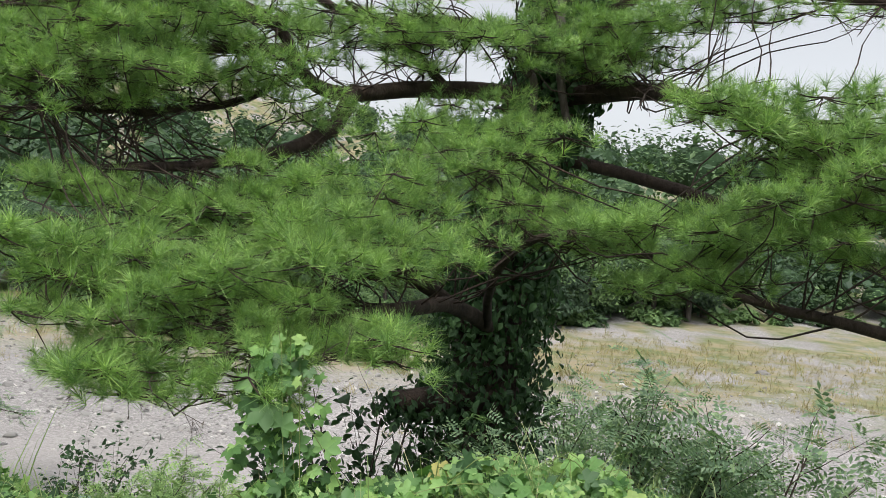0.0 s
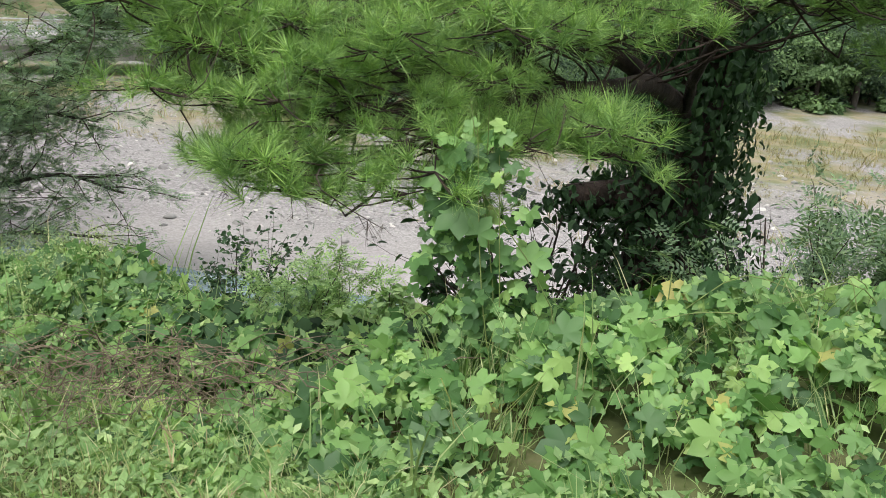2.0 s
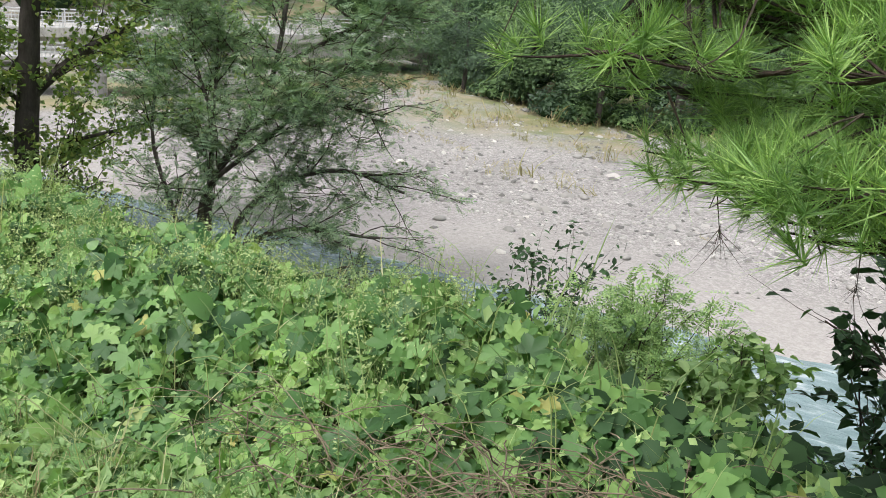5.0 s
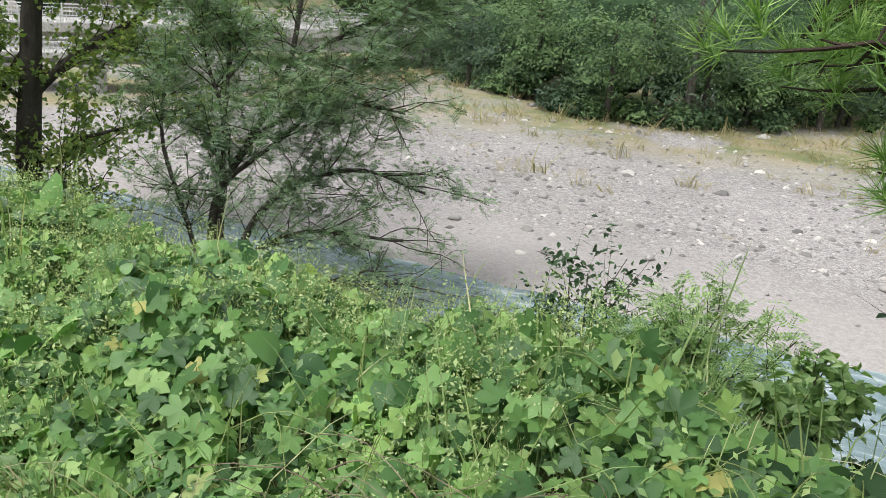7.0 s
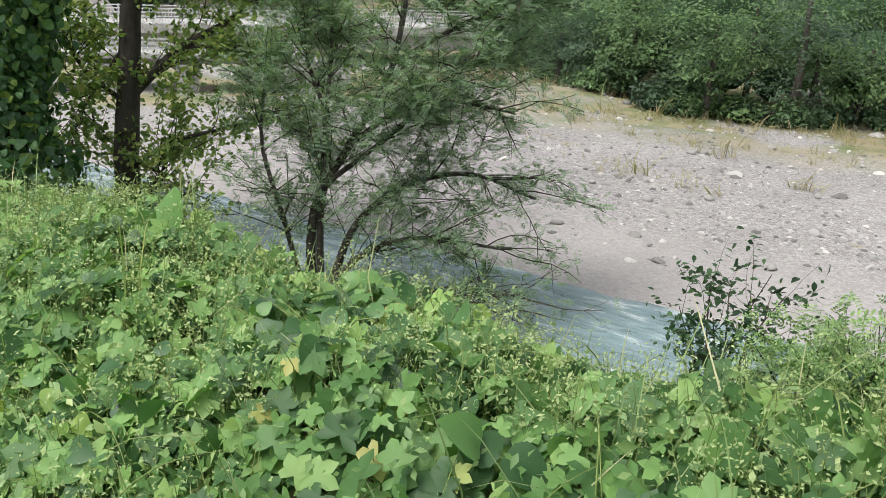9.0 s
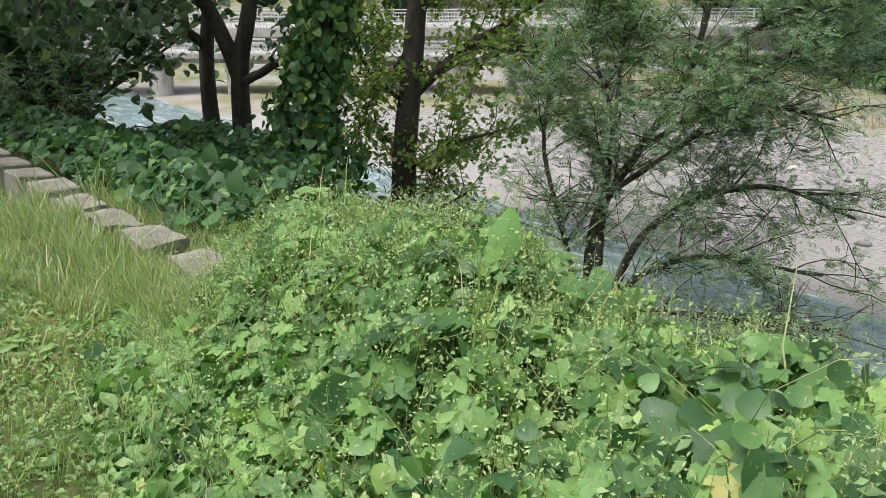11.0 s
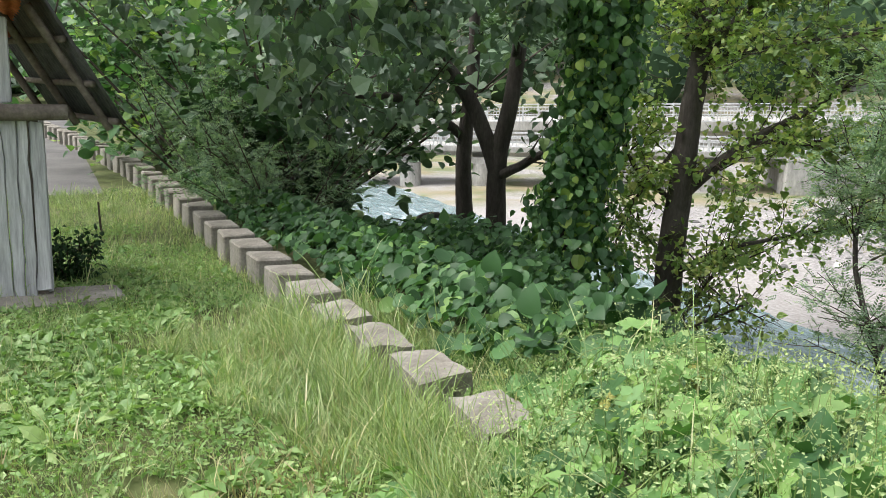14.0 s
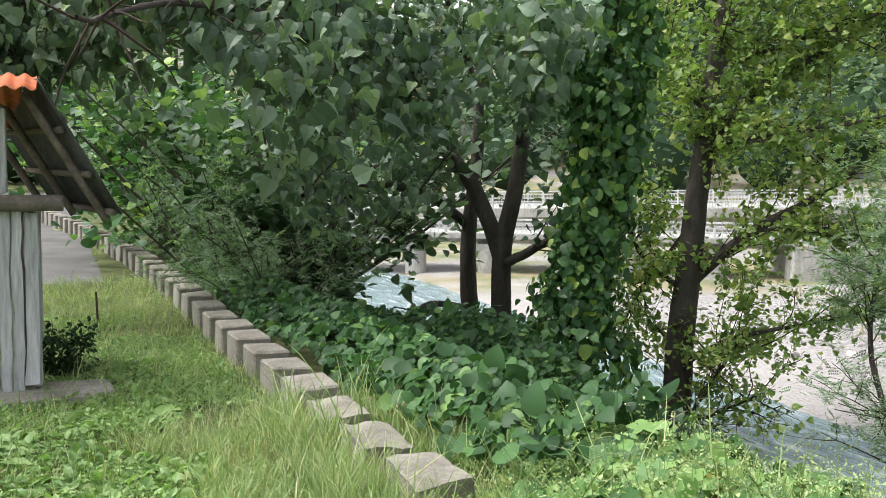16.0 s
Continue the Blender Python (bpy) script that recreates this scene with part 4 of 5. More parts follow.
for c, r, k in PADS:
    # each pad is a handful of flat sprays, one above the other, with gaps between
    c, r = np.array(c), np.array(r) * (1.2, 1.2, 1.15)
    pool = allpts[np.argsort(((allpts - c) ** 2).sum(1))[:36]]
    for s in range(max(4, k // 7)):
        d = rng.uniform(-1, 1, 3)
        hub = c + d * r * 0.85
        size = rng.uniform(0.16, 0.27)
        m = int(rng.uniform(12, 19))
        a, q = rng.uniform(0, 2 * np.pi, m), np.sqrt(rng.uniform(0.02, 1, m)) * size
        out = np.stack([np.cos(a), np.sin(a), np.zeros(m)], 1)
        p = hub + out * q[:, None] * (1.25, 1.0, 1.0) + np.stack([np.zeros(m), np.zeros(m), rng.normal(0, 0.03, m) - 0.4 * q * q / size], 1)
        shoots.append(p)
        ups.append(out * (q / size)[:, None] * 0.8 + (0, -0.15, 0.9) + rng.normal(0, 0.2, (m, 3)))
        stem = hub - (0, 0, 0.07)
        near = pool[rng.integers(0, len(pool))]
        brs.append((smooth_line([near, near * 0.6 + stem * 0.4 + rng.normal(0, 0.1, 3) - (0, 0, 0.05), near * 0.25 + stem * 0.75 + rng.normal(0, 0.06, 3) - (0, 0, 0.05), stem], 9, rng, 0.012), 0.009))
        for e in p[::2]:
            brs.append((smooth_line([stem, (stem + e) / 2 - (0, 0, 0.03), e - (0, 0, 0.04)], 4), 0.006))
# bare, tangled twigs on the shaded underside of the upper boughs
for k in (0, 1, 2, 8, 9, 13, 14, 15, 16, 17):
    bare = twigs(rng, nl[k], 16, 0.75, 0.011, (0.8, 0.8, 0.35), 0.05, 0.25, 6)
    brs += bare
    for p, q in bare:
        brs += twigs(rng, p, 5, 0.3, 0.005, 0.7, 0.1, 0.2, 4)
V, F = join(thin_tubes(brs, 4))
mesh("small_branch", V - base, F, M_PINEBARK, pine)["kind"] = "stuff"
P, U = np.concatenate(shoots), np.concatenate(ups)
V, F = scatter(T_BRUSH, P, along(U, rng, 0.125, 0.2))
mesh("needles", V - base, F, M_NEEDLE, pine, False, "long fresh green needles")["kind"] = "stuff"
# bare hanging shoots under the low boughs
hang = []
for _ in range(90):
    c, r, k = PADS[rng.integers(0, 7)]
    s = np.array(c) + rng.uniform(-1, 1, 3) * np.array(r)
    hang.append((smooth_line([s, s + rng.normal(0, 0.08, 3) - (0, 0, 0.05), s + rng.normal(0, 0.1, 3) - (0, 0, 0.14)], 5), 0.004))
V, F = join(thin_tubes(hang))
mesh("bare_twig", V - base, F, M_TWIG, pine)["kind"] = "stuff"
pos = np.array([p[-1] for p, r in hang])
sparse = needle_tuft(16, 1.0, 0.009, 1.3, 8)
V, F = scatter(sparse, pos, along(np.tile([0.0, -0.2, -1.0], (len(pos), 1)) + rng.normal(0, 0.5, (len(pos), 3)), rng, 0.1))
mesh("old_needles", V - base, F, M_TWIG, pine, False, "sparse dark old needles")["kind"] = "stuff"

# two bare woody vines hanging down the trunk
for pts in ([(0.3, 8.75, 5.2), (0.13, 8.7, 4.1), (0.13, 8.65, 3.76), (0.19, 8.62, 3.26), (0.34, 8.6, 2.8)],
            [(0.22, 8.75, 4.8), (0.0, 8.7, 4.03), (-0.23, 8.65, 3.45), (-0.08, 8.62, 3.24), (-0.05, 8.6, 2.9)]):
    V, F = tube(smooth_line(pts, 22, rng, 0.012), np.linspace(0.06, 0.035, 22), 8)
    mesh("woody_vine", V - base, F, M_BARK, pine, True, "bare grey woody vine")
stub = smooth_line([(-0.3, 9.1, 0.05), (-0.75, 8.95, 0.0), (-1.2, 8.8, -0.05)], 10)
mesh("stub", *[a - (base if k == 0 else 0) for k, a in enumerate(tube(stub, np.linspace(0.17, 0.11, 10), 10))], M_PINEBARK, pine, True)
# ivy round the pine's foot
i = rng.integers(0, int(len(pine_trunk) * 0.92), 21000)
a = rng.uniform(0, 2 * np.pi, len(i))
out = np.stack([np.cos(a), np.sin(a), np.full(len(a), 0.3)], 1)
rr = np.interp(pine_trunk[i][:, 2], [-2.5, -0.5, 0.8, 2.0, 4.0], [0.85, 0.72, 0.6, 0.5, 0.5])
pos = pine_trunk[i] + out * (rr * rng.uniform(0.58, 1.12, len(i)))[:, None] * (1, 1, 0) + rng.normal(0, 0.06, (len(i), 3))
o = rng.normal(0, 1, (600, 3))
o /= np.linalg.norm(o, axis=1, keepdims=True)
pos = np.concatenate([pos, stub[rng.integers(2, 10, 600)] + o * rng.uniform(0.1, 0.24, (600, 1)) - (0.05, 0, 0.05)])
out = np.concatenate([out, o + (0, 0, 0.3)])
V, F = scatter(T_OVAL, pos, turns(rng, len(pos), 0.6, 0.085, 0.25, out, 1.5))
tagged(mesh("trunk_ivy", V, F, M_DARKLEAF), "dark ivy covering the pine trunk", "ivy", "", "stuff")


# ---- undergrowth ----
def border(x):
    """Where the mown path ends and the rank growth begins."""
    return np.interp(x, [-16, -10, -9, -7.7, -6, -3, -1.5, 1, 5], [5.55, 5.5, 5.05, 4.4, 4.15, 4.1, 3.5, 3.15, 3.15])


def canopy(x, y):
    e = np.clip((y - border(x)) / 0.95, 0, 1)
    h = e * e * (3 - 2 * e) * 0.55 + 0.16 * bumps(x, y, 1.7) * e + 0.07 * bumps(x, y, 5.3) * e
    h = h * np.interp(x, [-9.5, -8, -5.0, -3.6, -2.6, -2.0, -1.2, -0.3, 0.5, 1.1, 2], [0.7, 1.0, 1.0, 0.8, 0.55, 0.55, 0.75, 0.8, 0.75, 0.45, 0.35])
    h = h * np.where(x > -2.2, np.interp(y, [4.6, 5.5], [1.0, 0.35]), 1.0)
    h = h * (1 - 0.85 * np.exp(-(((x + 2.35) / 0.6) ** 2 + ((y - 4.45) / 0.24) ** 2)))
    mound = 0.95 * np.exp(-(((x + 15.6) / 2.4) ** 2 + ((y - 8.9) / 1.2) ** 2))
    return np.maximum(h, 0.03) * np.interp(y, [5.5, 7.5, 12], [1.0, 0.85, 0.6]) + mound


def carpet(name, rng, count, x0, x1, y0, y1, template, size, mat, label, tilt=0.5, dip=0.42, lift=0.0, test=None, spread=0.3, lean=(0.1, -0.55, 0.85)):
    x, y = rng.uniform(x0, x1, count), rng.uniform(y0, y1, count)
    ok = (y > border(x) - 0.15) & (rng.uniform(0, 1, count) > 0.85 * np.exp(-(((x + 2.35) / 0.5) ** 2 + ((y - 4.4) / 0.2) ** 2)))
    if test is not None:
        ok &= test(x, y)
    x, y = x[ok], y[ok]
    z = height(x, y) + lift + canopy(x, y) * (1 - dip * np.abs(rng.normal(0, 1, len(x)))).clip(0.05, 1.2)
    P = np.stack([x, y, z], 1)
    V, F = scatter(template, P, turns(rng, len(P), tilt, size, spread, np.tile(lean, (len(P), 1))))
    return tagged(mesh(name, V, F, mat, None, True), label, "undergrowth", "", "stuff")


rng = np.random.default_rng(31)
# light leaves are left out where dark ones stand for shade below the pine
outside_shade = lambda x, y: (((x + 1.75) / 0.55) ** 2 + ((y - 5.5) / 0.6) ** 2 > 1) & ((x < -1.5) | (bumps(x * 1.0, y * 1.0, 7.0, 2.0) > -0.12))
lump = lambda s, seed, lo: (lambda x, y: bumps(x, y, s, seed) > lo)
carpet("hop_carpet", rng, 29000, -10.5, 3.0, 3.1, 7.8, T_HOP, 0.064, M_HOP, "dense carpet of lobed wild hop leaves", test=outside_shade, tilt=0.42)
carpet("wide_hop_carpet", rng, 6800, -10.5, 3.0, 3.1, 7.6, T_HOP_WIDE, 0.072, M_HOP, "broader lobed leaves among the hop", 0.5, 0.25, 0.02, outside_shade, 0.2)
carpet("tall_stems", rng, 1700, -10.0, 2.5, 3.6, 6.6, grass_tuft(6, 12, 0.6, 0.006), 0.38, M_GRASS, "thin grass stems standing among the weeds", 0.2, 0.1, -0.27, None, 0.25, (0.0, 0.0, 1.0))
carpet("herb_carpet", rng, 34000, -10.5, 3.0, 3.4, 7.5, T_WEED, 0.036, M_SHRUB, "tangle of small-leaved green weeds", 0.7, 0.35, 0.04, outside_shade)
carpet("kudzu_carpet", rng, 1500, -9.0, -3.5, 4.6, 8.0, T_KUDZU, 0.1, M_KUDZU, "patches of large rounded kudzu leaves", 0.5, 0.2, 0.0, lump(1.3, 2.0, 0.25))
# the hollow's shade is put into the colour of these dark leaves
carpet("dark_carpet", rng, 6000, -3.0, -0.8, 4.7, 8.5, T_HEART, 0.08, M_DARKLEAF, "dark broad leaves below the pine, coloured dark for its shade")
carpet("bank_growth", rng, 15000, -22.0, 6.0, 7.5, 13.2, T_HEART, 0.1, M_BANK_SHADED, "green creepers running down to the river", 0.6)
carpet("bank_mat", rng, 21000, -24.0, -9.0, 5.6, 10.8, T_KUDZU, 0.08, M_BANK_SHADED, "thick mat of kudzu behind the concrete blocks", 0.6, 0.25, 0.22)

# pale flowering sprays that stand above the leaves
x, y = rng.uniform(-10, -3.5, 3600), rng.uniform(4.2, 6.8, 3600)
ok = (y > border(x) + 0.1) & (bumps(x, y, 0.9, 4.0) > -0.35)
x, y = x[ok], y[ok]
z = height(x, y) + canopy(x, y)
stalks, heads = [], []
for a, c, d in zip(x, y, z):
    s = np.array([a, c, d - 0.25])
    t = s + (rng.normal(0, 0.07), rng.normal(0, 0.07), 0.25 + rng.uniform(0.0, 0.16))
    stalks.append((smooth_line([s, (s + t) / 2 + rng.normal(0, 0.02, 3), t], 4), 0.0025))
    heads.append(t - (0, 0, 1) * rng.uniform(0, 0.14, (22, 1)) + rng.normal(0, 0.03, (22, 3)))
V, F = join(thin_tubes(stalks, 3))
tagged(mesh("flower_stalks", V, F, M_STEM), "thin green flower stalks above the weeds", "undergrowth", "", "stuff")
pos = np.concatenate(heads)
V, F = scatter(T_SMALL, pos, turns(rng, len(pos), 0.9, 0.014))
tagged(mesh("flower_sprays", V, F, M_SEED), "pale yellow-green flower sprays above the weeds", "undergrowth", "", "stuff")

# tangled runners arching over the leaves
run = []
for k in range(240):
    a, c = rng.uniform(-9.5, 2.0), rng.uniform(4.4, 6.6)
    d = rng.normal(0, 1, 2)
    d = d / np.linalg.norm(d) * rng.uniform(0.15, 0.45)
    pts = [(a + d[0] * t, c + d[1] * t, float(height(a + d[0] * t, c + d[1] * t) + canopy(a + d[0] * t, c + d[1] * t)) + 0.05 * math.sin(3 * t) - 0.06 * (t == 0)) for t in (0, 0.5, 1.0, 1.4)]
    run.append((smooth_line(pts, 9), 0.003))
V, F = join(thin_tubes(run, 4))
tagged(mesh("runner_mass", V, F, M_STEM), "thin pale runners of the climbing weeds", "undergrowth", "", "stuff")

# dead brown stems in the hollow below the leaves
dead = []
for k in range(420):
    a, c = rng.normal(-2.7, 0.6), rng.normal(4.38, 0.17)
    d = rng.normal(0, 1, 3) * (0.3, 0.2, 0.12)
    s = np.array([a, c, float(height(a, c)) + rng.uniform(0.0, 0.3)])
    dead.append((smooth_line([s, s + d * 0.5 + (0, 0, 0.05), s + d - (0, 0, 0.06)], 9, rng, 0.022), rng.uniform(0.0015, 0.004)))
V, F = join(thin_tubes(dead, 4))
tagged(mesh("dead_stems", V, F, M_DRYSTEM), "heap of dry brown vine stems under the leaves", "dead stems", "", "stuff")


# ---- plants whose leaves can be told apart ----
def plant(name, at, label, category, template, mat, leaf_name, pos, rot, stems, stem_mat=None):
    root = thing(name, at, label, category)
    o = np.array(at)
    me = None
    if stems:
        for V, F in thin_tubes(stems, 5):
            mesh("stem", V - o, F, stem_mat or M_STEM, root, True)
    for p, m in zip(pos, rot):
        if me is None:
            leaf = mesh(leaf_name, template[0], template[1], mat, root, True)
            me = leaf.data
        else:
            leaf = new(leaf_name, me)
            leaf.parent = root
        leaf.matrix_basis = Matrix.Translation(Vector(p - o)) @ Matrix(m.tolist()).to_4x4()
    return root


def climber(name, at, top, spread, count, size, template, mat, label, rng, face=(0.0, -0.8, 0.5)):
    """A plant that climbs from at to top: some stems, and leaves that face the light along them."""
    a, t = np.array(at, float), np.array(top, float)
    stems = []
    for k in range(6):
        mid = (a + t) / 2 + rng.normal(0, 0.5, 3) * spread * (1, 1, 0.2)
        stems.append((smooth_line([a + rng.normal(0, 0.4, 3) * spread * (1, 1, 0), mid, t + rng.normal(0, 0.35, 3) * spread * (1, 1, 0.5)], 10), 0.005))
    f = rng.uniform(0, 1, count) ** 0.85
    w = np.interp(f, [0, 0.25, 0.6, 1.0], [1.5, 1.0, 0.75, 0.35])
    pos = a + (t - a) * f[:, None] + rng.normal(0, 0.5, (count, 3)) * (w[:, None] * np.array(spread)) * (1, 1, 0.4)
    rot = turns(rng, count, 0.45, size, 0.25, np.tile(face, (count, 1)))
    return plant(name, at, label, "climbing plant", template, mat, "leaf", pos, rot, stems)


rng = np.random.default_rng(33)
climber("hop_climber", (-1.05, 4.5, -0.6), (-1.27, 4.55, 0.95), (0.42, 0.2, 0.4), 295, 0.064, T_HOP_WIDE, M_HOP_ONE, "tall wild hop with lobed light green leaves before the pine", rng)
climber("hop_climber", (-0.45, 4.4, -0.5), (-0.45, 4.7, -0.05), (0.75, 0.3, 0.3), 290, 0.074, T_HOP_WIDE, M_HOP_ONE, "spreading wild hop with lobed leaves below the pine", rng)
climber("hop_climber", (0.75, 4.5, -0.4), (0.8, 4.8, 0.12), (0.7, 0.3, 0.3), 270, 0.074, T_HOP_WIDE, M_HOP_ONE, "wild hop with large lobed leaves on the bank edge", rng)
# a stand of large round kudzu leaves
k = 110
pos = np.stack([rng.normal(-5.5, 0.4, k), rng.normal(5.4, 0.2, k), np.zeros(k)], 1)
pos[:, 2] = height(pos[:, 0], pos[:, 1]) + canopy(pos[:, 0], pos[:, 1]) + rng.uniform(-0.12, 0.05, k)
plant("kudzu_plant", (-5.5, 5.3, -0.95), "kudzu with large round blue-green leaves on the bank edge", "kudzu", T_KUDZU, M_KUDZU_ONE, "leaf", pos, turns(rng, k, 0.55, 0.09, 0.18, np.tile([0.2, -0.55, 0.8], (k, 1))), [(smooth_line([(-5.5, 5.3, -1.0), (-5.4, 5.35, -0.5), tuple(pos[i])], 7), 0.005) for i in range(12)])
k = 60
pos = np.stack([rng.normal(-5.9, 0.3, k), rng.normal(4.6, 0.12, k), np.zeros(k)], 1)
pos[:, 2] = height(pos[:, 0], pos[:, 1]) + canopy(pos[:, 0], pos[:, 1]) + rng.uniform(-0.08, 0.08, k)
plant("kudzu_plant", (-5.9, 4.6, -0.9), "kudzu runner with yellowing round leaves at the path edge", "kudzu", T_KUDZU, M_KUDZU_ONE, "leaf", pos, turns(rng, k, 0.55, 0.08, 0.18, np.tile([0.1, -0.4, 0.8], (k, 1))), [(smooth_line([(-5.9, 4.6, -0.95), (-5.8, 4.6, -0.6), tuple(pos[i])], 7), 0.004) for i in range(8)])


def shrub(name, at, size, template, leaf, mat, label, rng, stems=9, dense=75, lean=0.35):
    """A loose bush: thin stems from one foot, twigs, and leaves on them."""
    root = thing(name, at, label, "shrub")
    br = []
    for k in range(stems):
        e = np.array([rng.normal(0, lean), rng.normal(0, lean), rng.uniform(0.6, 1.0)]) * size
        br.append((smooth_line([(0, 0, -0.1), e * 0.5 + rng.normal(0, 0.05, 3) * size, e], 8), 0.009 * size))
    sub = []
    for p, r in br:
        sub += twigs(rng, p, 8, 0.4 * size, 0.004, 0.6, 0.2, 0.25)
    V, F = join(thin_tubes(br + sub, 4))
    mesh("stem", V, F, M_TWIG, root)
    spots = np.concatenate([p[1:] for p, r in sub])
    pos = spots[rng.integers(0, len(spots), stems * dense)] + rng.normal(0, 0.04 * size, (stems * dense, 3))
    V, F = scatter(template, pos, turns(rng, len(pos), 0.55, leaf, 0.25))
    mesh("foliage", V, F, mat, root)["kind"] = "stuff"
    return root


rng = np.random.default_rng(34)
for at, size, leaf, mat, tmp, label in [
        ((0.8, 5.5, -0.75), 1.45, 0.14, M_ROBINIA, T_PINNATE, "young robinia shrub with feathery leaves below the pine"),
        ((0.25, 5.6, -0.8), 1.15, 0.13, M_ROBINIA, T_PINNATE, "young robinia shrub with feathery leaves below the pine"),
        ((1.35, 5.4, -0.7), 1.3, 0.14, M_ROBINIA, T_PINNATE, "young robinia shrub with feathery leaves below the pine"),
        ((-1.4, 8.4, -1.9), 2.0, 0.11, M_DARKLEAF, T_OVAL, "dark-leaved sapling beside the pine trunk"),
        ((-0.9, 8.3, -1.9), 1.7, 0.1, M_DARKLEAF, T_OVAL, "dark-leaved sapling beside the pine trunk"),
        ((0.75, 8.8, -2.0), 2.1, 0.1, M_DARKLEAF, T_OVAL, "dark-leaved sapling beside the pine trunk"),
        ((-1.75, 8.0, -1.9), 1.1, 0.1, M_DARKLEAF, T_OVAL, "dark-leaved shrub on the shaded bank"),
        ((-5.5, 11.25, -3.1), 1.6, 0.08, M_DARKLEAF, T_OVAL, "small dark shrub above the river's edge"),
        ((-4.2, 10.6, -2.95), 1.45, 0.17, M_SHRUB, T_PINNATE, "young robinia with pale feathery leaves by the water"),
        ((-4.6, 10.8, -3.0), 1.2, 0.17, M_SHRUB, T_PINNATE, "young robinia with pale feathery leaves by the water"),
        ((-3.2, 9.4, -2.4), 0.85, 0.12, M_SHRUB, T_OVAL, "light green shrub on the river bank"),
        ((-13.9, 3.78, -1.3), 0.48, 0.05, M_DARKLEAF, T_OVAL, "dark weeds at the shed corner")]:
    shrub("shrub", at, size, tmp, leaf, mat, label, rng, 9, 170 if at[0] > 0 and at[1] < 7 else 50 if mat == M_DARKLEAF and 8 < at[1] < 9 else 120)

# the dark thicket behind the row of blocks
rng = np.random.default_rng(35)
for at, size, mat, leaf, tmp, label in [
        ((-19.0, 6.4, -1.6), 2.1, M_ROBINIA, 0.13, T_PINNATE, "green feathery bush behind the concrete blocks"),
        ((-17.2, 6.6, -1.7), 1.7, M_ROBINIA, 0.13, T_PINNATE, "green feathery bush behind the concrete blocks"),
        ((-21.0, 6.2, -1.6), 2.6, M_ROBINIA, 0.14, T_PINNATE, "green feathery bush behind the concrete blocks"),
        ((-20.5, 7.6, -2.0), 3.8, M_PAULOWNIA, 0.17, T_KUDZU, "dark broad-leaved tree in the riverside thicket"),
        ((-22.5, 6.6, -1.8), 4.2, M_KUDZU, 0.17, T_KUDZU, "broad-leaved tree with bright leaves in the thicket"),
        ((-19.8, 7.3, -2.0), 2.4, M_DARKLEAF, 0.16, T_KUDZU, "dark broad-leaved tree in the riverside thicket"),
        ((-25.0, 5.9, -1.5), 3.4, M_KUDZU, 0.18, T_KUDZU, "broad-leaved tree with bright leaves in the thicket"),
        ((-27.5, 6.2, -1.5), 4.5, M_KUDZU, 0.2, T_KUDZU, "broad-leaved tree with bright leaves in the thicket"),
        ((-24.0, 8.6, -2.4), 4.6, M_PAULOWNIA, 0.19, T_KUDZU, "dark broad-leaved tree in the riverside thicket")]:
    shrub("thicket_bush", at, size, tmp, leaf, mat, label, rng, 12, 115, 0.38)


# ---- grass ----
def lawn(name, rng, count, x0, x1, y0, y1, template, size, mat, label, test=None, tilt=0.25, spread=0.35, lift=0.0):
    x, y = rng.uniform(x0, x1, count), rng.uniform(y0, y1, count)
    ok = (y < border(x) + 0.25) & (y < np.where(x < -8, 5.25, 99))
    if test is not None:
        ok &= test(x, y)
    x, y = x[ok], y[ok]
    P = np.stack([x, y, height(x, y) + lift], 1)
    V, F = scatter(template, P, turns(rng, len(P), tilt, size, spread))
    return tagged(mesh(name, V, F, mat), label, "grass", "", "stuff")


rng = np.random.default_rng(32)
lawn("path_grass", rng, 20000, -20.7, 1.5, 2.6, 5.4, grass_tuft(4, 1, 0.6, 0.014), 0.1, M_GRASS, "short uneven green grass on the path")
lawn("tall_grass", rng, 11000, -11.4, -6.0, 4.0, 5.7, grass_tuft(6, 5, 0.45, 0.012), 0.13, M_GRASS, "tall seeding grass beside the blocks", lambda x, y: (y > 4.75 + 0.16 * (x + 8) + 0.25 * bumps(x, y, 2.5)) | ((y > 4.8) & (x > -11.4)))
lawn("clover", rng, 65000, -17, -6.0, 2.2, 5.1, T_SMALL, 0.028, M_CLOVER, "bright low clover and weeds", lambda x, y: bumps(x, y, 1.2, 1.0) > -0.2 - 0.5 * (y < 3.8), 0.6, 0.35, 0.045)
lawn("verge_grass", rng, 1700, -5.5, -1.3, 2.9, 4.4, grass_tuft(6, 7, 0.7, 0.009), 0.14, M_GRASS, "long soft grass and weeds at the edge of the path", None, 0.35)
lawn("verge_weeds", rng, 10000, -5.5, 2.0, 2.6, 4.4, T_WEED, 0.05, M_SHRUB, "small-leaved weeds at the edge of the path", None, 0.6, 0.35, 0.08)
lawn("lush_weeds", rng, 8000, -14.5, -8.0, 2.7, 4.5, T_OVAL, 0.06, M_CLOVER, "lush low broad-leaved weeds in the grass", lambda x, y: bumps(x, y, 1.6, 8.0) > -0.05, 0.5, 0.3, 0.05)
lawn("leafy_weeds", rng, 5000, -17, 2.0, 2.2, 5.0, T_OVAL, 0.045, M_SHRUB, "scattered leafy weeds in the grass", lambda x, y: bumps(x, y, 2.4, 6.0) > 0.1, 0.6, 0.35, 0.05)
lawn("dry_grass", rng, 7000, -11, 1, 2.4, 4.9, T_GRASS, 0.085, M_DRYGRASS, "straw-coloured dry grass", lambda x, y: bumps(x, y, 1.8, 3.0) > 0.15)


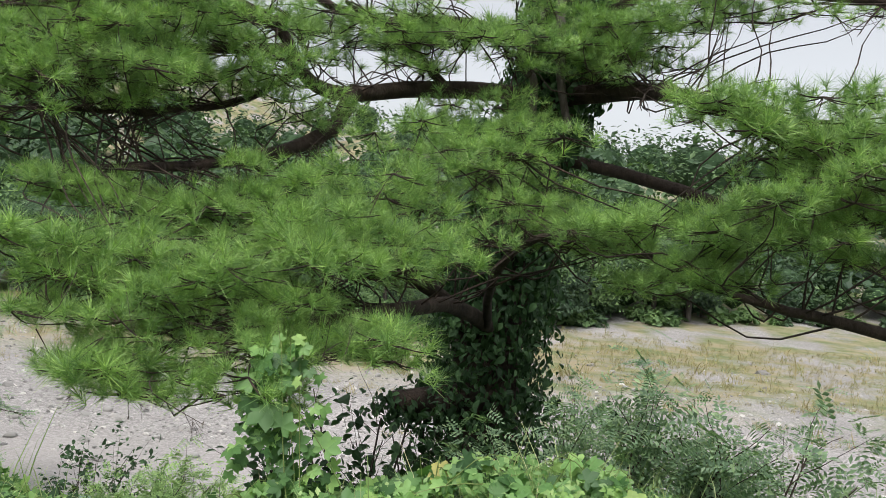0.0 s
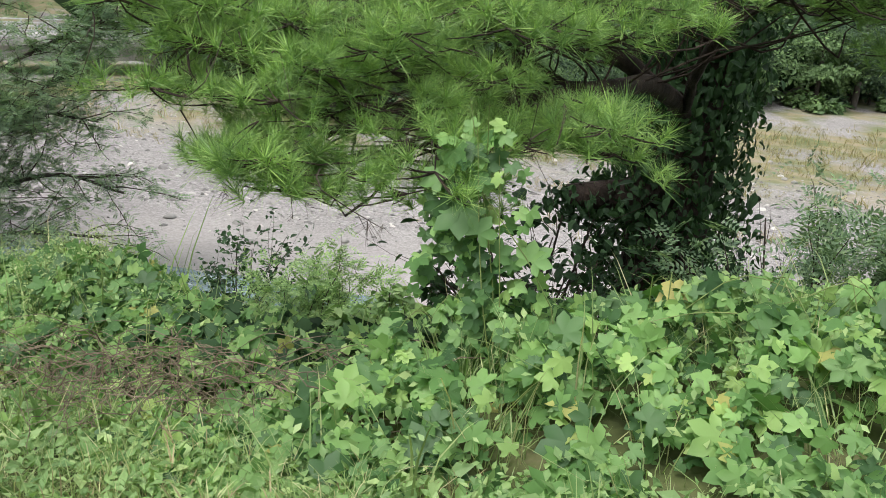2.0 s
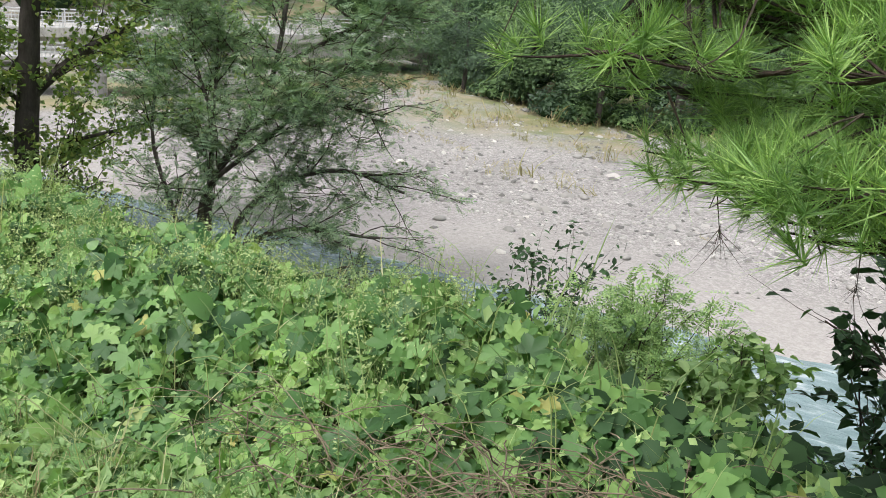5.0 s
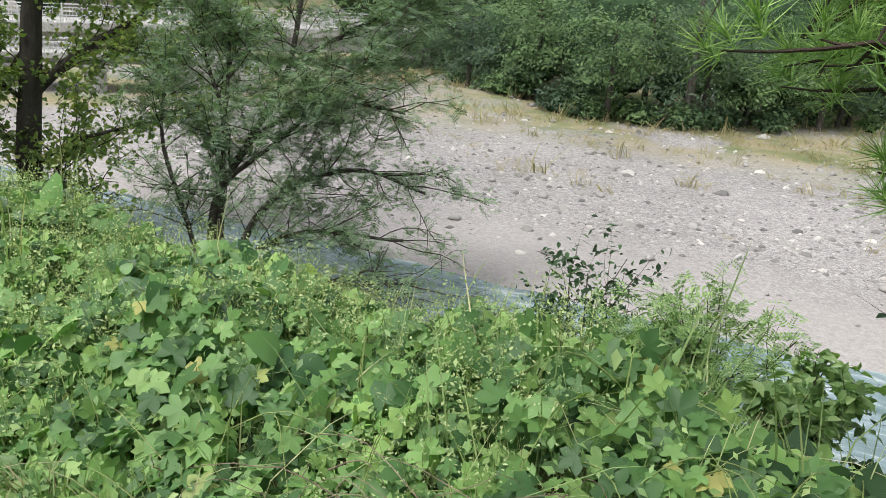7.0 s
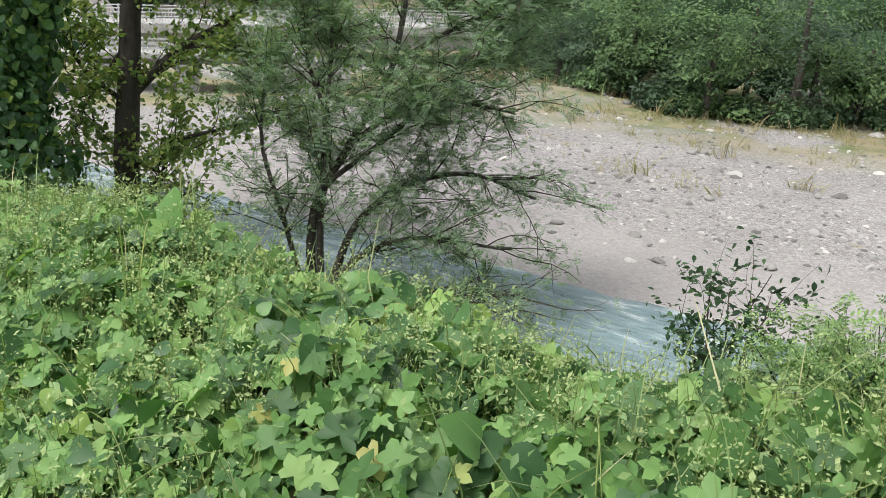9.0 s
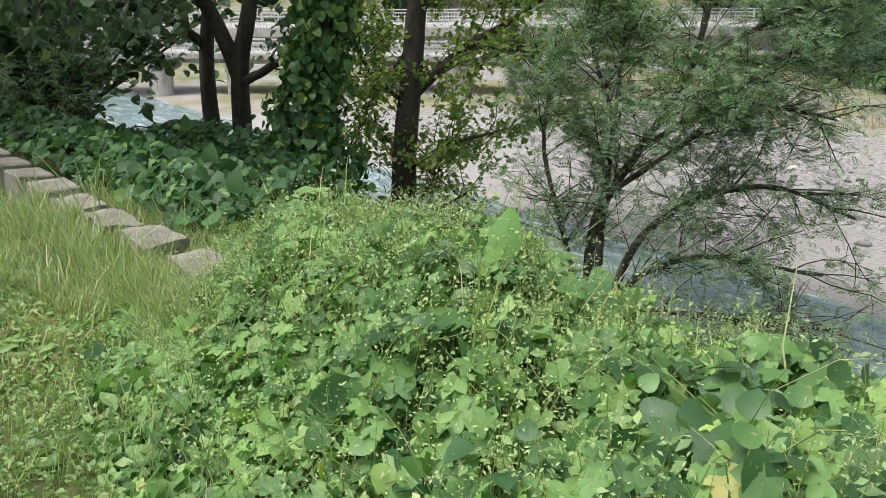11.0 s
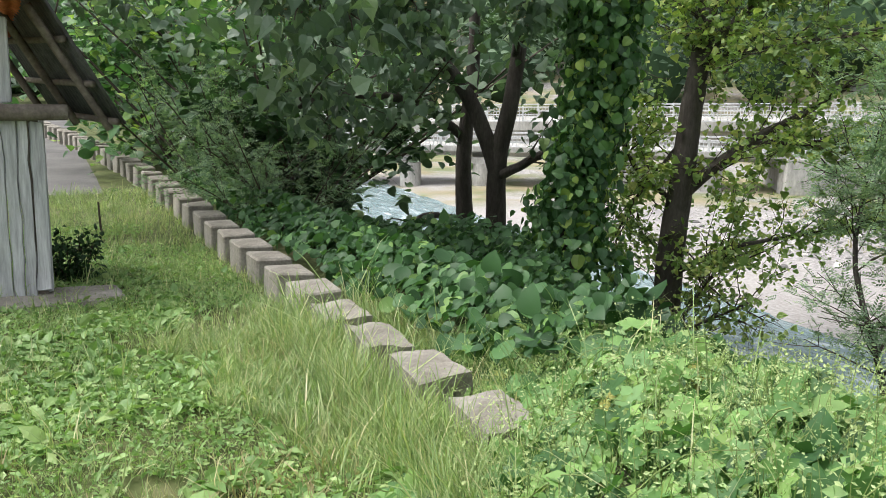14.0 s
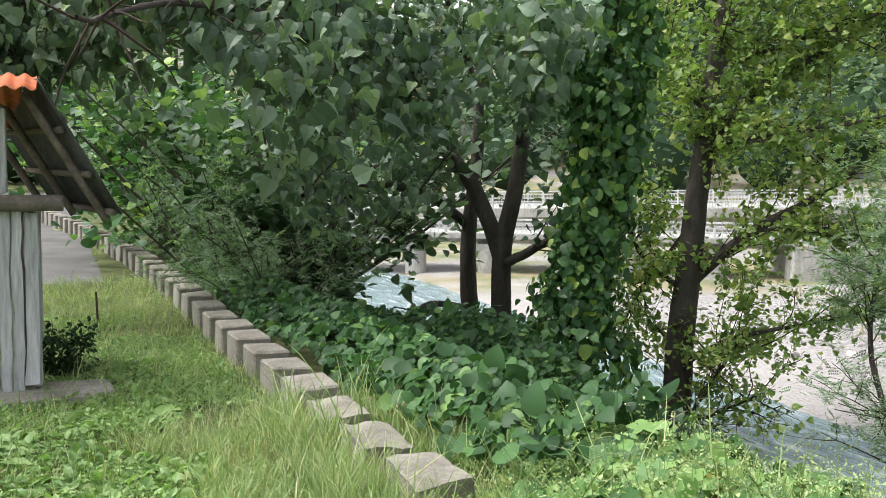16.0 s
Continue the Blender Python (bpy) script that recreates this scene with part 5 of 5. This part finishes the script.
x = rng.uniform(-11.6, -7.6, 1500)
y = np.where(rng.uniform(0, 1, 1500) < 0.6, rng.uniform(4.85, 5.2, 1500), rng.uniform(5.5, 5.9, 1500))
V, F = scatter(grass_tuft(6, 15, 0.5, 0.007), np.stack([x, y, height(x, y)], 1), turns(rng, 1500, 0.22, 0.27, 0.3))
tagged(mesh("block_grass", V, F, M_GRASS), "long seeding grass grown up round the sunken blocks", "grass", "", "stuff")


# ---- woods across the river ----
def clump(rng, c, r, leaves, size):
    d = rng.normal(0, 1, (leaves, 3))
    d[:, 2] = np.abs(d[:, 2]) * 0.9 - 0.25
    d /= np.linalg.norm(d, axis=1, keepdims=True)
    p = np.array(c) + d * np.array(r) * rng.uniform(0.68, 1.1, (leaves, 1)) * (1 + 0.3 * bumps(d[:, 0] * 3 + c[0], d[:, 1] * 3 + d[:, 2] * 4, 1.4))[:, None]
    return scatter(T_SMALL, p, turns(rng, leaves, 0.4, size, 0.4, d * 0.6 + (0, 0, 0.7)))


# a solid blob added inside a clump: blocks the view through, paints inner shade
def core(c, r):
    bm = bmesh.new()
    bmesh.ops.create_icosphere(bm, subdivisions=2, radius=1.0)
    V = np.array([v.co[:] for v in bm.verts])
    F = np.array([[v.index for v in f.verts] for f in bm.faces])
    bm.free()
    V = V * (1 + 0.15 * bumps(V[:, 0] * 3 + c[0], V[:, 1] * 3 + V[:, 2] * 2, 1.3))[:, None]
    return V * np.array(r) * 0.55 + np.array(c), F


rng = np.random.default_rng(41)
LINE = smooth_line([(-40, 62, 0), (-28, 50, 0), (-17.5, 38.5, 0), (-9, 42, 0), (2, 57, 0), (14, 67, 0), (34, 74, 0), (60, 80, 0)], 80)
pieces, cores = [[], [], []], []
for p in LINE:
    near = p[1] < 56
    for row in range(4):
        x, y = p[0] + rng.normal(0, 1.2) + row * -0.6, p[1] + row * 2.6 + rng.normal(0, 0.7)
        s = rng.uniform(0.35, 0.9) if row == 0 else rng.uniform(0.5, 1.5) + 0.5 * row
        c = (x, y, float(height(x, y)) + s * 0.45 + row * 0.9)
        r = (s * 1.15, s * 1.1, s * rng.uniform(0.8, 1.2))
        pieces[rng.integers(0, 3)].append(clump(rng, c, r, 620 if near else 300, 0.15 if near else 0.32))
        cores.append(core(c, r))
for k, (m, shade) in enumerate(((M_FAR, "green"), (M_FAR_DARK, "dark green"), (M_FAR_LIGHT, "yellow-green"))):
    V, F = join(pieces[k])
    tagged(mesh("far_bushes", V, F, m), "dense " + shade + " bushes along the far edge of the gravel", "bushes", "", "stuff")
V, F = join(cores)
tagged(mesh("far_bush_cores", V, F, M_CORE_SHADE), "solid dark cores added inside the far bushes to stand for their shade", "bushes", "", "stuff")


def far_tree(at, tall, wide, mat, label, rng, leaf):
    """A riverside tree: a trunk, and a crown of many overlapping sprays with gaps between them."""
    root = thing("far_tree", at, label, "tree", "trees along the far edge of the gravel")
    V, F = tube(smooth_line([(0, 0, -0.3), (0.1, 0, tall * 0.4), (0.0, 0.1, tall * 0.85)], 8), np.linspace(0.035, 0.01, 8) * tall, 7)
    mesh("trunk", V, F, M_BARK, root, True)
    sprays = []
    for k in range(30):
        d = rng.normal(0, 1, 3)
        d[1] = -abs(d[1]) if rng.uniform() < 0.7 else d[1]
        d /= np.linalg.norm(d)
        c = np.array([0, 0, tall * 0.56]) + d * (wide, wide, tall * 0.42) * rng.uniform(0.35, 1.0)
        m = 105
        q = rng.normal(0, 0.5, (m, 3)) * (wide * 0.34, wide * 0.34, wide * 0.13)
        q[:, 2] -= 0.5 * (q[:, 0] ** 2 + q[:, 1] ** 2) / wide
        sprays.append(scatter(T_SMALL, c + q, turns(rng, m, 0.4, leaf, 0.35, np.tile(d * 0.6 + (0, -0.1, 0.8), (m, 1)))))
    V, F = join(sprays)
    mesh("crown", V, F, mat, root)["kind"] = "stuff"
    return root


for k, p in enumerate(LINE[8:62]):
    if k % 4 == 3:
        continue
    x, y = p[0] + rng.normal(0, 0.8), p[1] + rng.uniform(-0.5, 2.5)
    tall = rng.choice([1.0, 2.2, 3.6, 4.8, 5.8]) * rng.uniform(0.85, 1.15) * (1.3 if y > 52 else 1.0)
    mat, shade = ((M_FAR, "mid-green"), (M_FAR_DARK, "dark green"), (M_FAR_LIGHT, "light yellow-green"))[rng.integers(0, 3)]
    far_tree((x, y, float(height(x, y)) - 0.1), tall, tall * rng.uniform(0.36, 0.55), mat, shade + (" tree" if tall > 2.6 else " bush") + " with layered foliage beyond the gravel bar", rng, 0.13 if y < 52 else 0.22)
for x, y, tall, mat, shade in ((-20.5, 39.8, 3.4, M_FAR_DARK, "dark green"), (-23.5, 42.5, 4.4, M_FAR_DARK, "dark green"), (-18.6, 39.0, 2.2, M_FAR, "mid-green"), (-26.5, 46.5, 5.0, M_FAR, "mid-green"), (-30, 50, 5.0, M_FAR_DARK, "dark green")):
    far_tree((x, y, float(height(x, y)) - 0.1), tall, tall * 0.5, mat, shade + " tree behind the heap of grey gravel", rng, 0.14)
pieces, cores = [[], []], []
for k in range(480):
    x, y = rng.uniform(-170, 110), rng.uniform(62, 190)
    if k % 3 == 0:
        x, y = rng.uniform(-160, -62), rng.uniform(-25, 110)
    s = rng.uniform(3.5, 6.5)
    c = (x, y, float(height(x, y)) + s * 0.7)
    r = (s, s, s * rng.uniform(0.9, 1.3))
    pieces[k % 2].append(clump(rng, c, r, 240, 0.85))
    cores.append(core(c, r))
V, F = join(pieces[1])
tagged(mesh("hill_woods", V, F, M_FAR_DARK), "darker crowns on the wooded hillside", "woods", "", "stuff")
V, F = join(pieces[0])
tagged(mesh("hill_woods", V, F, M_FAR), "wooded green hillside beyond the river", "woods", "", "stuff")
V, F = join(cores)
tagged(mesh("hill_wood_cores", V, F, M_CORE_SHADE), "solid dark cores added inside the hillside crowns to stand for their shade", "woods", "", "stuff")

# ---- the gravel bar: stones and dry tufts ----
rng = np.random.default_rng(51)
bm = bmesh.new()
bmesh.ops.create_icosphere(bm, subdivisions=1, radius=1.0)
SV = np.array([v.co[:] for v in bm.verts])
SF = np.array([[v.index for v in f.verts] for f in bm.faces])
bm.free()
SV = SV * (1 + 0.2 * np.sin(SV[:, :1] * 5 + SV[:, 1:2] * 3)) * (1.0, 0.75, 0.5)
k = 13000
x, y = rng.uniform(-26, 14, k), 17.5 + rng.exponential(9.0, k)
ok = (y < 46) & (bumps(x, y, 0.5, 1.0) > -0.5) & ((y > 20.0 + bumps(x, y, 0.4, 3.0)) | (rng.uniform(0, 1, k) < 0.12))
x, y = x[ok], y[ok]
P = np.stack([x, y, height(x, y)], 1)
V, F = scatter((SV, SF), P, turns(rng, len(P), 0.25, 0.042, 0.6))
tagged(mesh("pebbles", V, F, M_STONE), "grey and white pebbles strewn over the gravel bar", "stones", "", "stuff")
for kk in range(70):
    x, y = rng.uniform(-20, 18), rng.uniform(27, 50)
    if kk % 3 == 0:
        x, y = rng.uniform(-14, 6), rng.uniform(18, 27)
    s = rng.uniform(0.07, 0.2)
    d = SV * s * (1.0, rng.uniform(0.7, 1.1), rng.uniform(0.8, 1.2))
    st = mesh("boulder", d, SF, M_STONE, None, True)
    st.matrix_world = pose(x, y, float(height(x, y)) + 0.05, rng.uniform(-15, 15), 0, rng.uniform(0, 360))
    tagged(st, "pale rounded boulder lying on the gravel bar", "boulder", "boulders on the gravel bar")
k = 12000
x, y = rng.uniform(-30, 22, k), rng.uniform(21, 56, k)
ok = bumps(x * 0.8, y * 1.6, 0.5, 5.0) > np.interp(y, [21, 25, 33, 36], [0.7, 0.36, 0.15, -0.4])
x, y = x[ok], y[ok]
P = np.stack([x, y, height(x, y)], 1)
V, F = scatter(grass_tuft(7, 9, 0.7, 0.018), P, turns(rng, len(P), 0.3, 0.27, 0.5))
tagged(mesh("dry_tufts", V, F, M_DRYGRASS), "tufts of straw-coloured grass on the gravel bar", "dry grass", "", "stuff")

stake = mesh("stake", *tube([(0, 0, -0.1), (0.005, 0.0, 0.2), (0.0, 0.005, 0.45)], [0.014, 0.013, 0.011], 8), M_TWIG, None, True)
stake.matrix_world = pose(-16.6, 4.15, -1.35, 3, -2, 0)
tagged(stake, "thin dark wooden stake standing in the grass", "stake")
